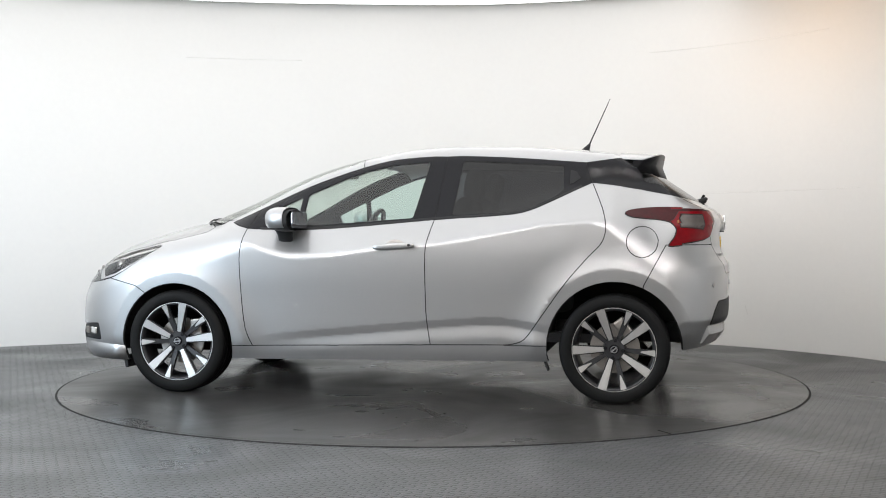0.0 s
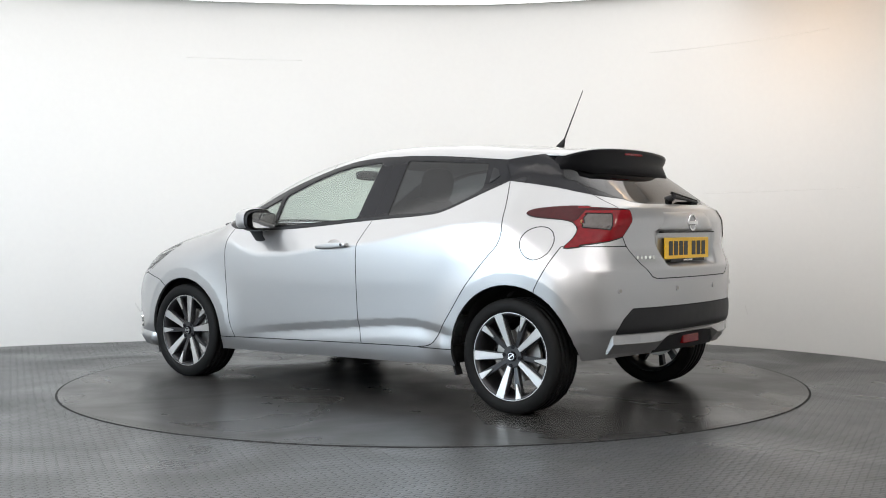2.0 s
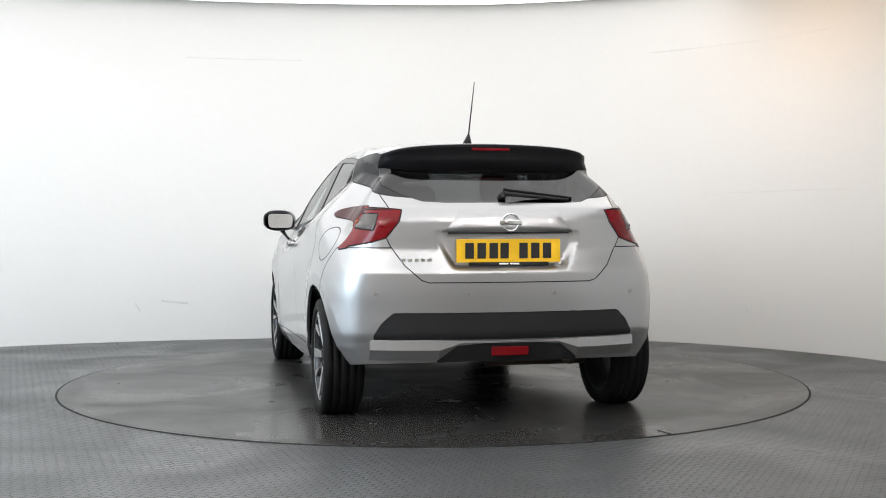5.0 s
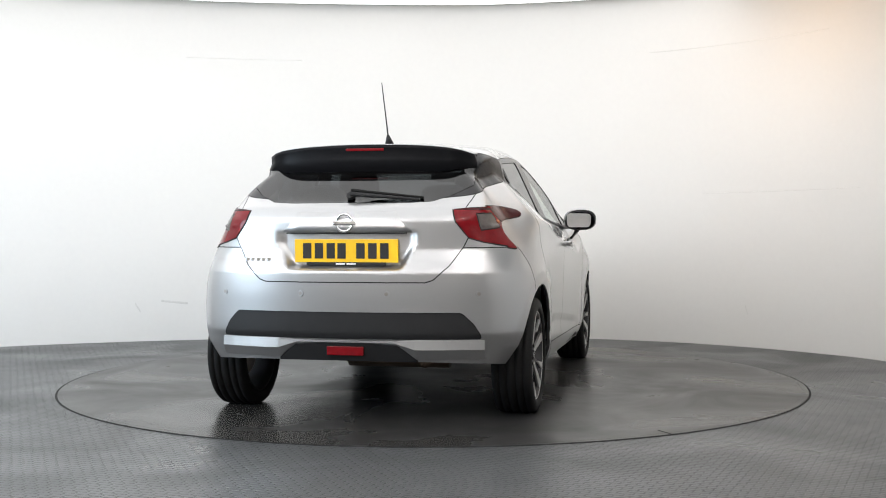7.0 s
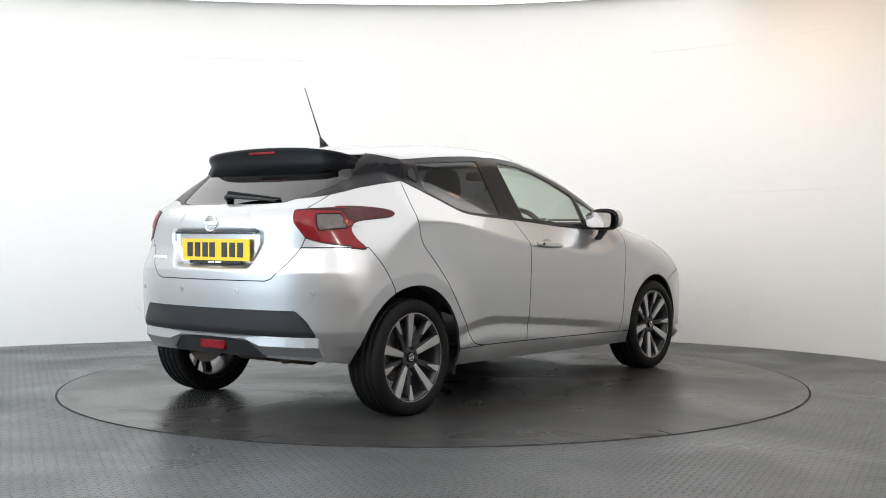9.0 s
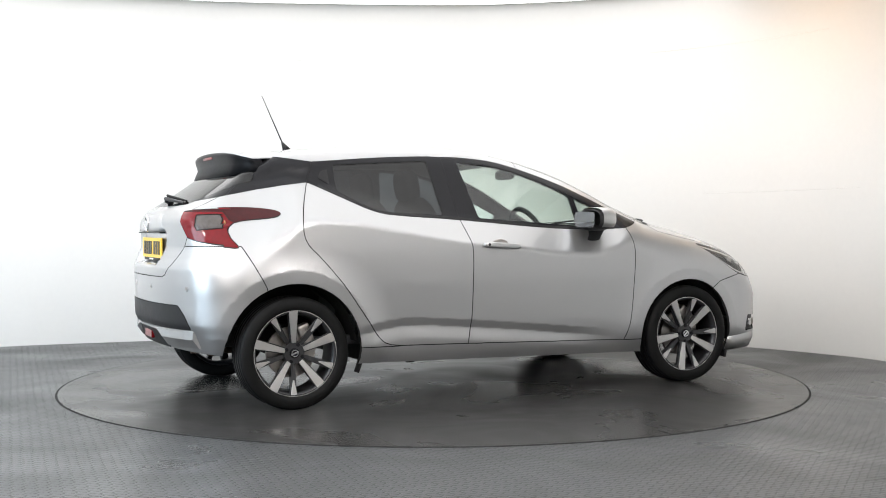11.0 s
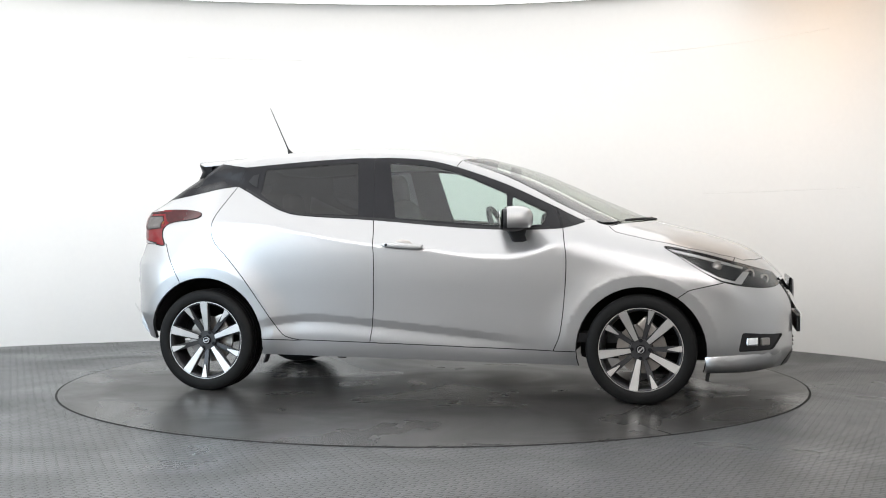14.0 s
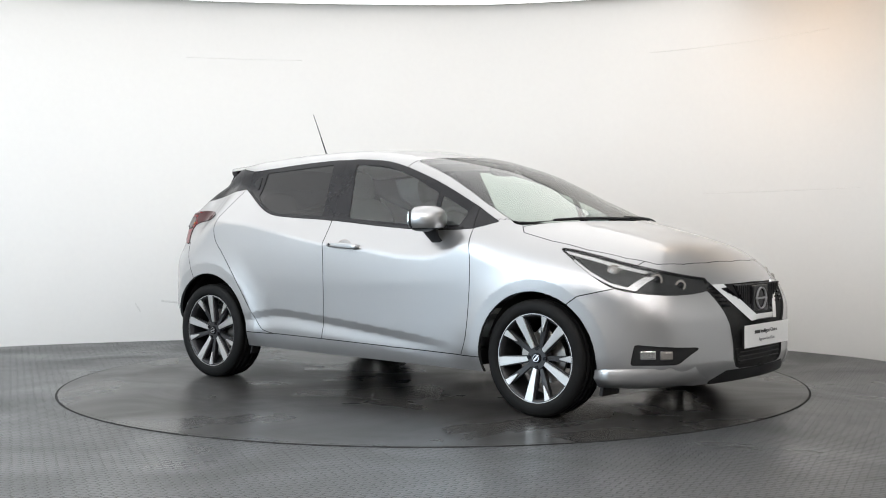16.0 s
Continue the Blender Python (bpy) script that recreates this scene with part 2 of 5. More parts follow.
def studio():
    bm = bmesh.new()
    box(bm, 0, -3.0, -0.05, 16, 14, 0.1)
    fl = tagged(link("floor", bm, FLOOR, smooth=False), "dark grey tread-patterned studio floor, worn and scuffed", "floor", kind="structure")
    fl.location.z = -0.004
    # curved wall with thickness
    bm = bmesh.new()
    lo, hi, lo2, hi2 = [], [], [], []
    pts = [Vector((x, y, 0)) for x, y in WALL_LINE]
    for i, p in enumerate(pts):
        t = (pts[min(i + 1, len(pts) - 1)] - pts[max(i - 1, 0)]).normalized()
        o = p + Vector((-t.y, t.x, 0)) * 0.12
        lo.append(bm.verts.new((p.x, p.y, -0.004))), hi.append(bm.verts.new((p.x, p.y, CEIL_Z)))
        lo2.append(bm.verts.new((o.x, o.y, -0.004))), hi2.append(bm.verts.new((o.x, o.y, CEIL_Z)))
    for i in range(len(pts) - 1):
        for u, v in ((lo, hi), (hi, hi2), (hi2, lo2)):
            bm.faces.new((u[i], u[i + 1], v[i + 1], v[i]))
    bmesh.ops.recalc_face_normals(bm, faces=bm.faces)
    tagged(link("wall_cyclorama", bm, WALL_WHITE), "white painted curved studio wall, slightly scuffed", "wall", kind="structure")
    bm = bmesh.new()
    box(bm, -1.4, -9.05, 1.48, 10.6, 0.1, 2.96)
    tagged(link("wall_back", bm, BACK_WALL, smooth=False), "pale beige wall closing the studio", "wall", kind="structure")
    bm = bmesh.new()
    box(bm, -1.0, -3.0, CEIL_Z + 0.05, 14, 14, 0.1)
    tagged(link("ceiling", bm, CEILING, smooth=False), "white studio ceiling", "ceiling", kind="structure")
    lamp = thing("ceiling_light", "large white luminous ceiling panel, lit", "light")
    line = [Vector((x, y)) for x, y in WALL_LINE if y > -8.9]
    edge = []
    for i, p in enumerate(line):
        t = (line[min(i + 1, len(line) - 1)] - line[max(i - 1, 0)]).normalized()
        q = p + Vector((t.y, -t.x)) * 0.06
        edge.append((min(q.x, 2.3), q.y))      # the panel stops short of the wall on the warm side
    bm = bmesh.new()
    prism(bm, edge, 0.010, Matrix.Translation((0, 0, CEIL_Z - 0.012)))
    part("diffuser", bm, DIFFUSER, lamp, "glowing white diffuser")
    bm = bmesh.new()
    box(bm, (edge[0][0] + edge[-1][0]) / 2, edge[0][1] - 0.06, CEIL_Z - 0.02, edge[-1][0] - edge[0][0], 0.06, 0.04)
    part("frame", bm, CEILING, lamp)
    # small ceiling spots over the camera's side of the room
    first = thing("spot_lamp", "small round white ceiling spot lamp, lit", "light")
    tagged(first, group="ceiling spots")
    bm = bmesh.new()
    cyl(bm, (0, 0, 0), (0, 0, -0.10), 0.055, 0.065, 20)
    part("housing", bm, CEILING, first)
    bm = bmesh.new()
    cyl(bm, (0, 0.03, 0.06), (0, 0, -0.04), 0.012, None, 10)
    part("bracket", bm, CEILING, first)
    bm = bmesh.new()
    cyl(bm, (0, 0, -0.10), (0, 0, -0.106), 0.062, None, 20)
    part("lens", bm, SPOT_GLOW, first, "glowing warm lens")
    spots = [(x, y) for y in (-4.2, -5.6, -7.0) for x in (-3.6, -1.9, 1.2, 2.9)]
    for i, (x, y) in enumerate(spots):
        aim = pose(x, y, CEIL_Z - 0.05) @ Matrix.Rotation(math.atan2(0.3 - x, 1.5 - y) * -1, 4, "Z") @ Matrix.Rotation(radians(62), 4, "X")
        if i:
            copy_thing(first, aim)
        else:
            first.matrix_basis = aim


def turntable():
    tt = thing("turntable", "round dark grey car turntable with scuffed top, set in the floor", "turntable")
    bm = bmesh.new()
    bmesh.ops.create_cone(bm, cap_ends=True, segments=160, radius1=2.231, radius2=2.231, depth=0.004, matrix=Matrix.Translation((0, 0, -0.002)))
    part("top_plate", bm, TABLE, tt)
    bm = bmesh.new()
    spin(bm, [(2.232, 0.0), (2.262, 0.0), (2.262, 0.004), (2.232, 0.004)], 160)
    bmesh.ops.rotate(bm, verts=bm.verts, cent=(0, 0, 0), matrix=Matrix.Rotation(radians(90), 3, "X"))
    bmesh.ops.translate(bm, verts=bm.verts, vec=(0, 0, -0.0042))
    part("edge_band", bm, TABLE, tt)
    # dark joint round the plate
    bm = bmesh.new()
    spin(bm, [(2.262, -0.0), (2.275, -0.0), (2.275, 0.0015), (2.262, 0.0015)], 160)
    bmesh.ops.rotate(bm, verts=bm.verts, cent=(0, 0, 0), matrix=Matrix.Rotation(radians(90), 3, "X"))
    bmesh.ops.translate(bm, verts=bm.verts, vec=(0, 0, -0.0035))
    tagged(link("joint_ring", bm, GROOVE, smooth=False), "thin dark joint round the turntable", "floor joint", kind="structure")
    bm = bmesh.new()
    d = Vector((1.130 - 1.083, -1.974 + 1.871, 0))
    box(bm, 1.107, -1.922, 0.0012, d.length, 0.007, 0.0015, Matrix.Rotation(math.atan2(d.y, d.x), 3, "Z"))
    tagged(link("floor_tick", bm, GROOVE, smooth=False), "short dark index line at the turntable joint", "floor mark", kind="structure")
    return tt


def wall_ribbon(name, a, b, z0, z1, thick, mat, label):
    """A thin strip that follows the curved wall between two places along it; z0, z1: its heights at the two ends."""
    n = 14
    bm = bmesh.new()
    rows = []
    k = len(WALL_LINE) - 1
    for i in range(n + 1):
        t = (a + (b - a) * i / n) * k
        j = min(int(t), k - 1)
        p = Vector(WALL_LINE[j]).lerp(Vector(WALL_LINE[j + 1]), t - j)
        d = (Vector(WALL_LINE[j + 1]) - Vector(WALL_LINE[j])).normalized()
        q = p + Vector((d.y, -d.x)) * 0.0008
        z = z0 + (z1 - z0) * i / n
        rows.append([bm.verts.new((w.x, w.y, z + h)) for w, h in ((p, -thick), (q, -thick / 2), (q, thick / 2), (p, thick))])
    for u, v in zip(rows, rows[1:]):
        for i in range(3):
            bm.faces.new((u[i], u[i + 1], v[i + 1], v[i]))
    bmesh.ops.recalc_face_normals(bm, faces=bm.faces)
    tagged(link(name, bm, mat, smooth=False), label, "wall mark", kind="structure")


def wall_at(x):
    """How far along the wall's line the place with that x lies, on the far side."""
    k = len(WALL_LINE) - 1
    best = min(range(k + 1), key=lambda i: abs(WALL_LINE[i][0] - x) + (100 if WALL_LINE[i][1] < 0.3 else 0))
    return best / k


def wall_marks():
    for x0, x1, z0, z1, w, mat, label in (
            (1.75, 2.95, 2.405, 2.43, 0.002, JOINT, "faint board joint in the white wall"),
            (-2.2, -1.2, 2.40, 2.395, 0.002, JOINT, "faint board joint in the white wall"),
            (2.2, 3.1, 1.225, 1.24, 0.002, JOINT, "faint board joint in the white wall"),
            (-0.6, 0.9, 1.222, 1.225, 0.0015, JOINT, "faint board joint in the white wall"),
            (-2.50, -2.46, 0.315, 0.25, 0.012, MARK, "small grey scuff on the white wall"),
            (-2.26, -2.22, 0.335, 0.31, 0.009, MARK, "small grey scuff on the white wall"),
            (2.42, 2.46, 0.32, 0.26, 0.010, MARK, "small grey scuff on the white wall")):
        a, b = wall_at(x0), wall_at(x1)
        if b - a < 0.004:
            b = a + 0.0015
        wall_ribbon("wall_mark", a, b, z0, z1, w, mat, label)


studio()
wall_marks()
TURNTABLE = turntable()

# ---------------------------------------------------------------- the car's body as one rounded form, cut into panels


def curve(points):
    """A smooth function through a few (x, y) stations."""
    xs, ys = np.array([p[0] for p in points], float), np.array([p[1] for p in points], float)
    h, d = np.diff(xs), np.diff(ys) / np.diff(xs)
    m = np.concatenate([[d[0]], np.where(d[1:] * d[:-1] <= 0, 0, 3 * (h[1:] + h[:-1]) / ((2 * h[1:] + h[:-1]) / np.where(d[:-1] == 0, 1e-9, d[:-1]) + (h[1:] + 2 * h[:-1]) / np.where(d[1:] == 0, 1e-9, d[1:]))), [d[-1]]])

    def f(x):
        x = np.asarray(x, float)
        i = np.clip(np.searchsorted(xs, x) - 1, 0, len(h) - 1)
        t = (x - xs[i]) / h[i]
        lo, hi = x < xs[0], x > xs[-1]
        y = (1 + 2 * t) * (1 - t) ** 2 * ys[i] + t * (1 - t) ** 2 * h[i] * m[i] + t * t * (3 - 2 * t) * ys[i + 1] + t * t * (t - 1) * h[i] * m[i + 1]
        return np.where(lo, ys[0] + (x - xs[0]) * m[0], np.where(hi, ys[-1] + (x - xs[-1]) * m[-1], y))
    return f


TOP = curve([(-1.9, 1.278), (-1.5, 1.362), (-1.24, 1.398), (-1.03, 1.419), (-0.68, 1.441), (-0.32, 1.447), (-0.03, 1.433), (0.2, 1.397), (0.4, 1.350),
             (0.58, 1.296), (0.77, 1.219), (0.96, 1.132), (1.12, 1.064), (1.24, 1.016), (1.45, 0.962), (1.6, 0.922), (1.8, 0.856), (1.95, 0.785), (2.06, 0.715), (2.3, 0.53)])
LOW = curve([(0.1, 0.80), (0.2, 0.828), (0.27, 0.846), (0.31, 0.851), (0.40, 0.856), (0.47, 0.858), (0.56, 0.861), (0.68, 0.866), (0.80, 0.868), (0.95, 0.862), (1.10, 0.845), (1.5, 0.80)])
CREASE = curve([(-2.0, 0.69), (-1.65, 0.735), (-1.5, 0.815), (-1.33, 0.930), (-1.21, 0.985), (-0.95, 0.975), (-0.7, 0.938), (-0.25, 0.868), (0.07, 0.843), (0.40, 0.806), (0.55, 0.803), (0.70, 0.832), (0.85, 0.895), (1.0, 0.925), (1.25, 0.915), (1.6, 0.84), (2.1, 0.72)])
LEAN = curve([(-2.0, 0.5), (-1.6, 0.58), (-1.36, 0.9), (-1.2, 0.96), (-0.25, 0.83), (0.5, 0.60), (0.9, 0.75), (1.3, 0.9), (2.0, 0.9)])
PLAN = curve([(-2.1, -0.12), (-1.85, -0.060), (-1.55, -0.027), (-1.25, -0.006), (-0.9, 0.0), (0.9, 0.0), (1.26, -0.006), (1.55, -0.03), (1.8, -0.075), (2.1, -0.16)])
NOSE = curve([(0.1, 2.00), (0.2, 2.07), (0.3, 2.10), (0.5, 2.10), (0.62, 2.078), (0.70, 2.042), (0.8, 1.97), (1.0, 1.85), (1.5, 1.6)])
TAIL = curve([(0.1, -1.74), (0.3, -1.822), (0.40, -1.862), (0.455, -1.884), (0.56, -1.888), (0.66, -1.892), (0.735, -1.893), (0.76, -1.886), (0.80, -1.868), (0.86, -1.850), (0.98, -1.852), (1.05, -1.817), (1.09, -1.750), (1.2, -1.585), (1.33, -1.40), (1.5, -1.16)])
SCOOP = curve([(-1.25, 0.33), (-1.0, 0.405), (-0.786, 0.444), (-0.60, 0.463), (-0.377, 0.450), (-0.056, 0.423), (0.273, 0.392), (0.609, 0.358), (0.812, 0.329), (1.0, 0.29)])


def smax(a, b, k):
    return np.maximum(a, b) + np.maximum(k - np.abs(a - b), 0) ** 2 / (4 * k)


def bell(v):
    return np.exp(-v * v)


def ease(v):
    v = np.clip(v, 0, 1)
    return v * v * (3 - 2 * v)


def field(x, y, z):
    """Below zero inside the body."""
    # side, with flared arches, a shoulder over the rear wheel and a scooped door
    soft = 0.012 + 0.07 * np.clip((x - 0.75) / 0.5, 0, 1) + 0.06 * ease((-1.10 - x) / 0.25)
    shoulder = 0.864 - LEAN(x) * (z - CREASE(x))
    w = -smax(-LOW(z), -shoulder, soft)
    w = smax(w, 0.755 - 0.45 * (z - 0.99) + ease((-0.95 - x) / 0.3) * (0.04 * np.clip((z - 1.17) / 0.12, 0, 1) - 0.014) - 4 * np.maximum(0.965 - z, 0) - 0.25 * np.maximum(-1.1 - x, 0) * np.clip((z - 0.96) / 0.12, 0, 1), 0.015) + PLAN(x)
    for cx, cz, r, out in ((-1.2625, 0.300, 0.432, 0.017), (1.2625, 0.288, 0.412, 0.013)):
        d = np.hypot(x - cx, z - cz)
        rise = np.clip((r + 0.16 - d) / 0.16, 0, 1)
        lip = np.where(d > r, rise * rise, 1.0) * ease((z - 0.18) / 0.15) * ease((0.95 - z) / 0.2)
        w = w + out * lip
    # the doors are undercut below a crisp line and flare out again to the sill
    under = SCOOP(x) - z
    reach = ease((x + 1.02) / 0.22) * ease((0.84 - x) / 0.5)
    w = w + reach * np.where(under > 0, -0.0075 * np.clip(under / 0.042, 0, 1) + 0.008 * ease((under - 0.036) / 0.09), 0.0)
    w = w - 0.6 * np.clip(0.38 - z, 0, 0.12) * ease((-1.38 - x) / 0.12)
    side = y - w
    top = z - (TOP(x + 0.30 * y * y * (x > -0.6) * np.clip((x + 0.6) / 0.7, 0, 1)) - 0.085 * y * y * (1 - 0.4 * np.clip((x - 0.9) / 0.5, 0, 1)) - 0.12 * y ** 4)
    nose = x - (NOSE(z) - 0.30 * y * y - 0.10 * y ** 4)
    dish = ease((0.36 - 0.5 * np.maximum(0.88 - z, 0) - y) / 0.05) * ease((z - 0.748) / 0.03) * ease((0.945 - z) / 0.02)
    tail = TAIL(z) + 0.14 * y * y + 0.26 * y ** 4 + dish * np.maximum(-1.826 - TAIL(z), 0) - x
    up = np.clip((z - 0.95) / 0.25, 0, 1)
    f = smax(side, top, 0.10 + 0.03 * (1 - up) - 0.045 * ease((-0.75 - x) / 0.4) * up)
    f = smax(f, nose, 0.16)
    return smax(f, tail, 0.13 - 0.07 * up)


def slope(p):
    """The body's outward directions at the places p."""
    s = np.where(p[:, 1] < 0, -1.0, 1.0)
    x, y, z, h = p[:, 0], np.abs(p[:, 1]), p[:, 2], 0.002
    g = np.stack([field(x + h, y, z) - field(x - h, y, z), s * (field(x, y + h, z) - field(x, y - h, z)), field(x, y, z + h) - field(x, y, z - h)], 1)
    return g / np.maximum(np.linalg.norm(g, axis=1), 1e-9)[:, None]


def cast(core, rim):
    lo, hi = np.zeros(len(core)), np.ones(len(core))
    for _ in range(26):
        t = (lo + hi) / 2
        p = core + (rim - core) * t[:, None]
        inside = field(p[:, 0], p[:, 1], p[:, 2]) < 0
        lo, hi = np.where(inside, t, lo), np.where(inside, hi, t)
    return core + (rim - core) * lo[:, None]


NX, NY, NZ = 200, 56, 104


def half_body():
    """The body's left half: a fine mesh of its side, top, nose and tail."""
    us, vs, ws = np.linspace(0, 1, NX + 1), np.linspace(0, 1, NY + 1), np.linspace(0, 1, NZ + 1)
    c0, c1 = np.array([-1.42, 0.0, 0.25]), np.array([1.62, 0.46, 0.58])
    r0, r1 = np.array([-2.05, 0.0, 0.12]), np.array([2.30, 1.02, 1.62])
    grids = []
    for kind in range(4):
        if kind == 0:
            a, b = np.meshgrid(us, ws, indexing="ij")
            q = np.stack([a, np.ones_like(a), b], -1)
        elif kind == 1:
            a, b = np.meshgrid(us, vs, indexing="ij")
            q = np.stack([a, b, np.ones_like(a)], -1)
        else:
            a, b = np.meshgrid(vs, ws, indexing="ij")
            q = np.stack([np.full_like(a, 1.0 if kind == 2 else 0.0), a, b], -1)
        grids.append(q)
    verts, faces, base = [], [], 0
    for q in grids:
        n, k = q.shape[:2]
        q = q.reshape(-1, 3)
        verts.append(cast(c0 + (c1 - c0) * q, r0 + (r1 - r0) * q))
        idx = base + np.arange(n * k).reshape(n, k)
        faces += np.stack([idx[:-1, :-1], idx[1:, :-1], idx[1:, 1:], idx[:-1, 1:]], -1).reshape(-1, 4).tolist()
        base += n * k
    me = bpy.data.meshes.new("half")
    me.from_pydata(np.concatenate(verts).tolist(), [], faces)
    bm = bmesh.new()
    bm.from_mesh(me)
    bpy.data.meshes.remove(me)
    bmesh.ops.remove_doubles(bm, verts=bm.verts, dist=0.0006)
    bmesh.ops.dissolve_degenerate(bm, edges=bm.edges, dist=0.0003)
    bmesh.ops.recalc_face_normals(bm, faces=bm.faces)
    if sum(f.normal.y for f in bm.faces) < 0:
        bmesh.ops.reverse_faces(bm, faces=bm.faces)
    return bm


VIEW = {"S": (0, 2), "T": (0, 1), "R": (1, 2)}


def knife(bm, poly, view, cond):
    """Cuts the mesh along a closed outline seen from the side, the top or the end."""
    i, j = VIEW[view]
    lo = [min(p[0] for p in poly) - 0.03, min(p[1] for p in poly) - 0.03]
    hi = [max(p[0] for p in poly) + 0.03, max(p[1] for p in poly) + 0.03]

    def inside(f):
        c = f.calc_center_median()
        return lo[0] <= c[i] <= hi[0] and lo[1] <= c[j] <= hi[1] and cond(c)
    cand = [f for f in bm.faces if inside(f)]
    for s in range(len(poly)):
        a, b = poly[s], poly[(s + 1) % len(poly)]
        if abs(a[0] - b[0]) + abs(a[1] - b[1]) < 1e-6:
            continue
        x0, x1, y0, y1 = min(a[0], b[0]), max(a[0], b[0]), min(a[1], b[1]), max(a[1], b[1])
        near = []
        for f in cand:
            us, vs = [v.co[i] for v in f.verts], [v.co[j] for v in f.verts]
            if min(us) <= x1 and max(us) >= x0 and min(vs) <= y1 and max(vs) >= y0:
                near.append(f)
        if not near:
            continue
        co, no = [0, 0, 0], [0, 0, 0]
        co[i], co[j] = a
        no[i], no[j] = b[1] - a[1], a[0] - b[0]
        ed = {e for f in near for e in f.edges}
        ve = {v for f in near for v in f.verts}
        keep = set(cand) - set(near)
        r = bmesh.ops.bisect_plane(bm, geom=near + list(ed) + list(ve), dist=1e-4, plane_co=co, plane_no=Vector(no).normalized())
        cand = [f for f in keep if f.is_valid] + list({g for g in r["geom"] if isinstance(g, bmesh.types.BMFace)} | {f for f in near if f.is_valid})


def within(poly, u, v):
    hit = np.zeros(len(u), bool)
    k = len(poly)
    for s in range(k):
        (x0, y0), (x1, y1) = poly[s], poly[(s + 1) % k]
        if y0 == y1:
            continue
        hit ^= ((y0 > v) != (y1 > v)) & (u < (x1 - x0) * (v - y0) / (y1 - y0) + x0)
    return hit


def circle(cx, cz, r, n=44):
    return [(cx + r * math.cos(2 * math.pi * s / n), cz + r * math.sin(2 * math.pi * s / n)) for s in range(n)]


GREEN_LOW = spline([(0.951, 0.987), (0.83, 0.951), (0.511, 0.945), (0.22, 0.959), (-0.239, 0.998), (-0.66, 1.024), (-0.80, 1.050), (-0.92, 1.102), (-1.05, 1.165), (-1.133, 1.204)], 4)
GREEN_TOP = spline([(-1.095, 1.316), (-0.689, 1.350), (-0.367, 1.364), (-0.107, 1.358), (0.122, 1.325), (0.452, 1.217), (0.719, 1.099), (0.90, 1.012), (0.945, 0.992)], 4)
DOOR_FRONT = spline([(0.838, 0.952), (0.852, 0.88), (0.864, 0.77), (0.854, 0.576), (0.831, 0.383), (0.791, 0.282)], 4)
DOOR_MID = spline([(-0.253, 0.305), (-0.232, 0.45), (-0.226, 0.65), (-0.226, 0.807), (-0.240, 0.92), (-0.257, 0.998)], 4)
DOOR_REAR = spline([(-0.66, 0.312), (-0.73, 0.322), (-0.788, 0.355), (-0.88, 0.482), (-1.004, 0.655), (-1.126, 0.796), (-1.195, 0.87), (-1.218, 0.95), (-1.20, 1.05), (-1.133, 1.204)], 4)
FRONT_DOOR = DOOR_FRONT + DOOR_MID + [p for p in reversed(GREEN_LOW) if -0.25 < p[0] < 0.83]
REAR_DOOR = DOOR_MID[::-1] + DOOR_REAR + [p for p in reversed(GREEN_LOW) if -1.13 < p[0] < -0.26]
FRONT_FRAME = [p for p in GREEN_LOW if -0.25 < p[0] < 0.83] + [(-0.257, 0.998), (-0.300, 1.362)] + [p for p in GREEN_TOP if -0.29 < p[0] < 0.77] + [(0.79, 1.066), (0.835, 0.952)]
REAR_FRAME = [(-0.257, 0.998)] + [p for p in GREEN_LOW if p[0] < -0.26] + [p for p in GREEN_TOP if p[0] < -0.305] + [(-0.300, 1.362)]
SAIL = [(0.835, 0.952), (0.79, 1.066)] + [p for p in GREEN_TOP if p[0] > 0.80] + [(0.951, 0.987), (0.90, 0.968)]
FRONT_PANE = rounded([(-0.205, 1.335), (0.028, 1.315), (0.16, 1.285), (0.293, 1.240), (0.505, 1.148), (0.520, 0.965), (-0.130, 1.010)], 0.014, 2)
QUARTER = rounded([(0.538, 1.135), (0.742, 1.043), (0.722, 0.970), (0.552, 0.966)], 0.012, 2)
REAR_PANE = rounded([(-0.970, 1.303), (-0.398, 1.338), (-0.355, 1.026), (-0.70, 1.042), (-0.79, 1.060), (-0.912, 1.118), (-0.974, 1.160)], 0.014, 2)
C_TRIM = [(-1.133, 1.204), (-1.27, 1.186), (-1.413, 1.161), (-1.56, 1.132), (-1.70, 1.10), (-1.85, 1.08), (-1.85, 1.42), (-1.42, 1.42), (-1.30, 1.345), (-1.095, 1.316)]
HATCH_GLASS = [(-0.2, 1.080), (0.292, 1.078), (0.404, 1.084), (0.494, 1.118), (0.575, 1.168), (0.556, 1.257), (0.53, 1.345), (0.3, 1.36), (-0.2, 1.36)]
HATCH = [(-0.2, 0.694), (0.40, 0.695), (0.436, 0.706), (0.51, 0.775), (0.573, 0.87), (0.60, 0.93), (0.59, 1.0), (0.572, 1.05), (0.602, 1.148), (0.60, 1.2), (0.565, 1.27), (0.52, 1.345), (0.3, 1.40), (-0.2, 1.42)]
HEADLAMP = spline([(1.385, 0.852), (1.55, 0.822), (1.75, 0.768), (1.90, 0.722), (1.985, 0.690), (1.995, 0.645), (1.93, 0.628), (1.80, 0.640), (1.68, 0.668), (1.56, 0.735), (1.46, 0.80)], 4, True)
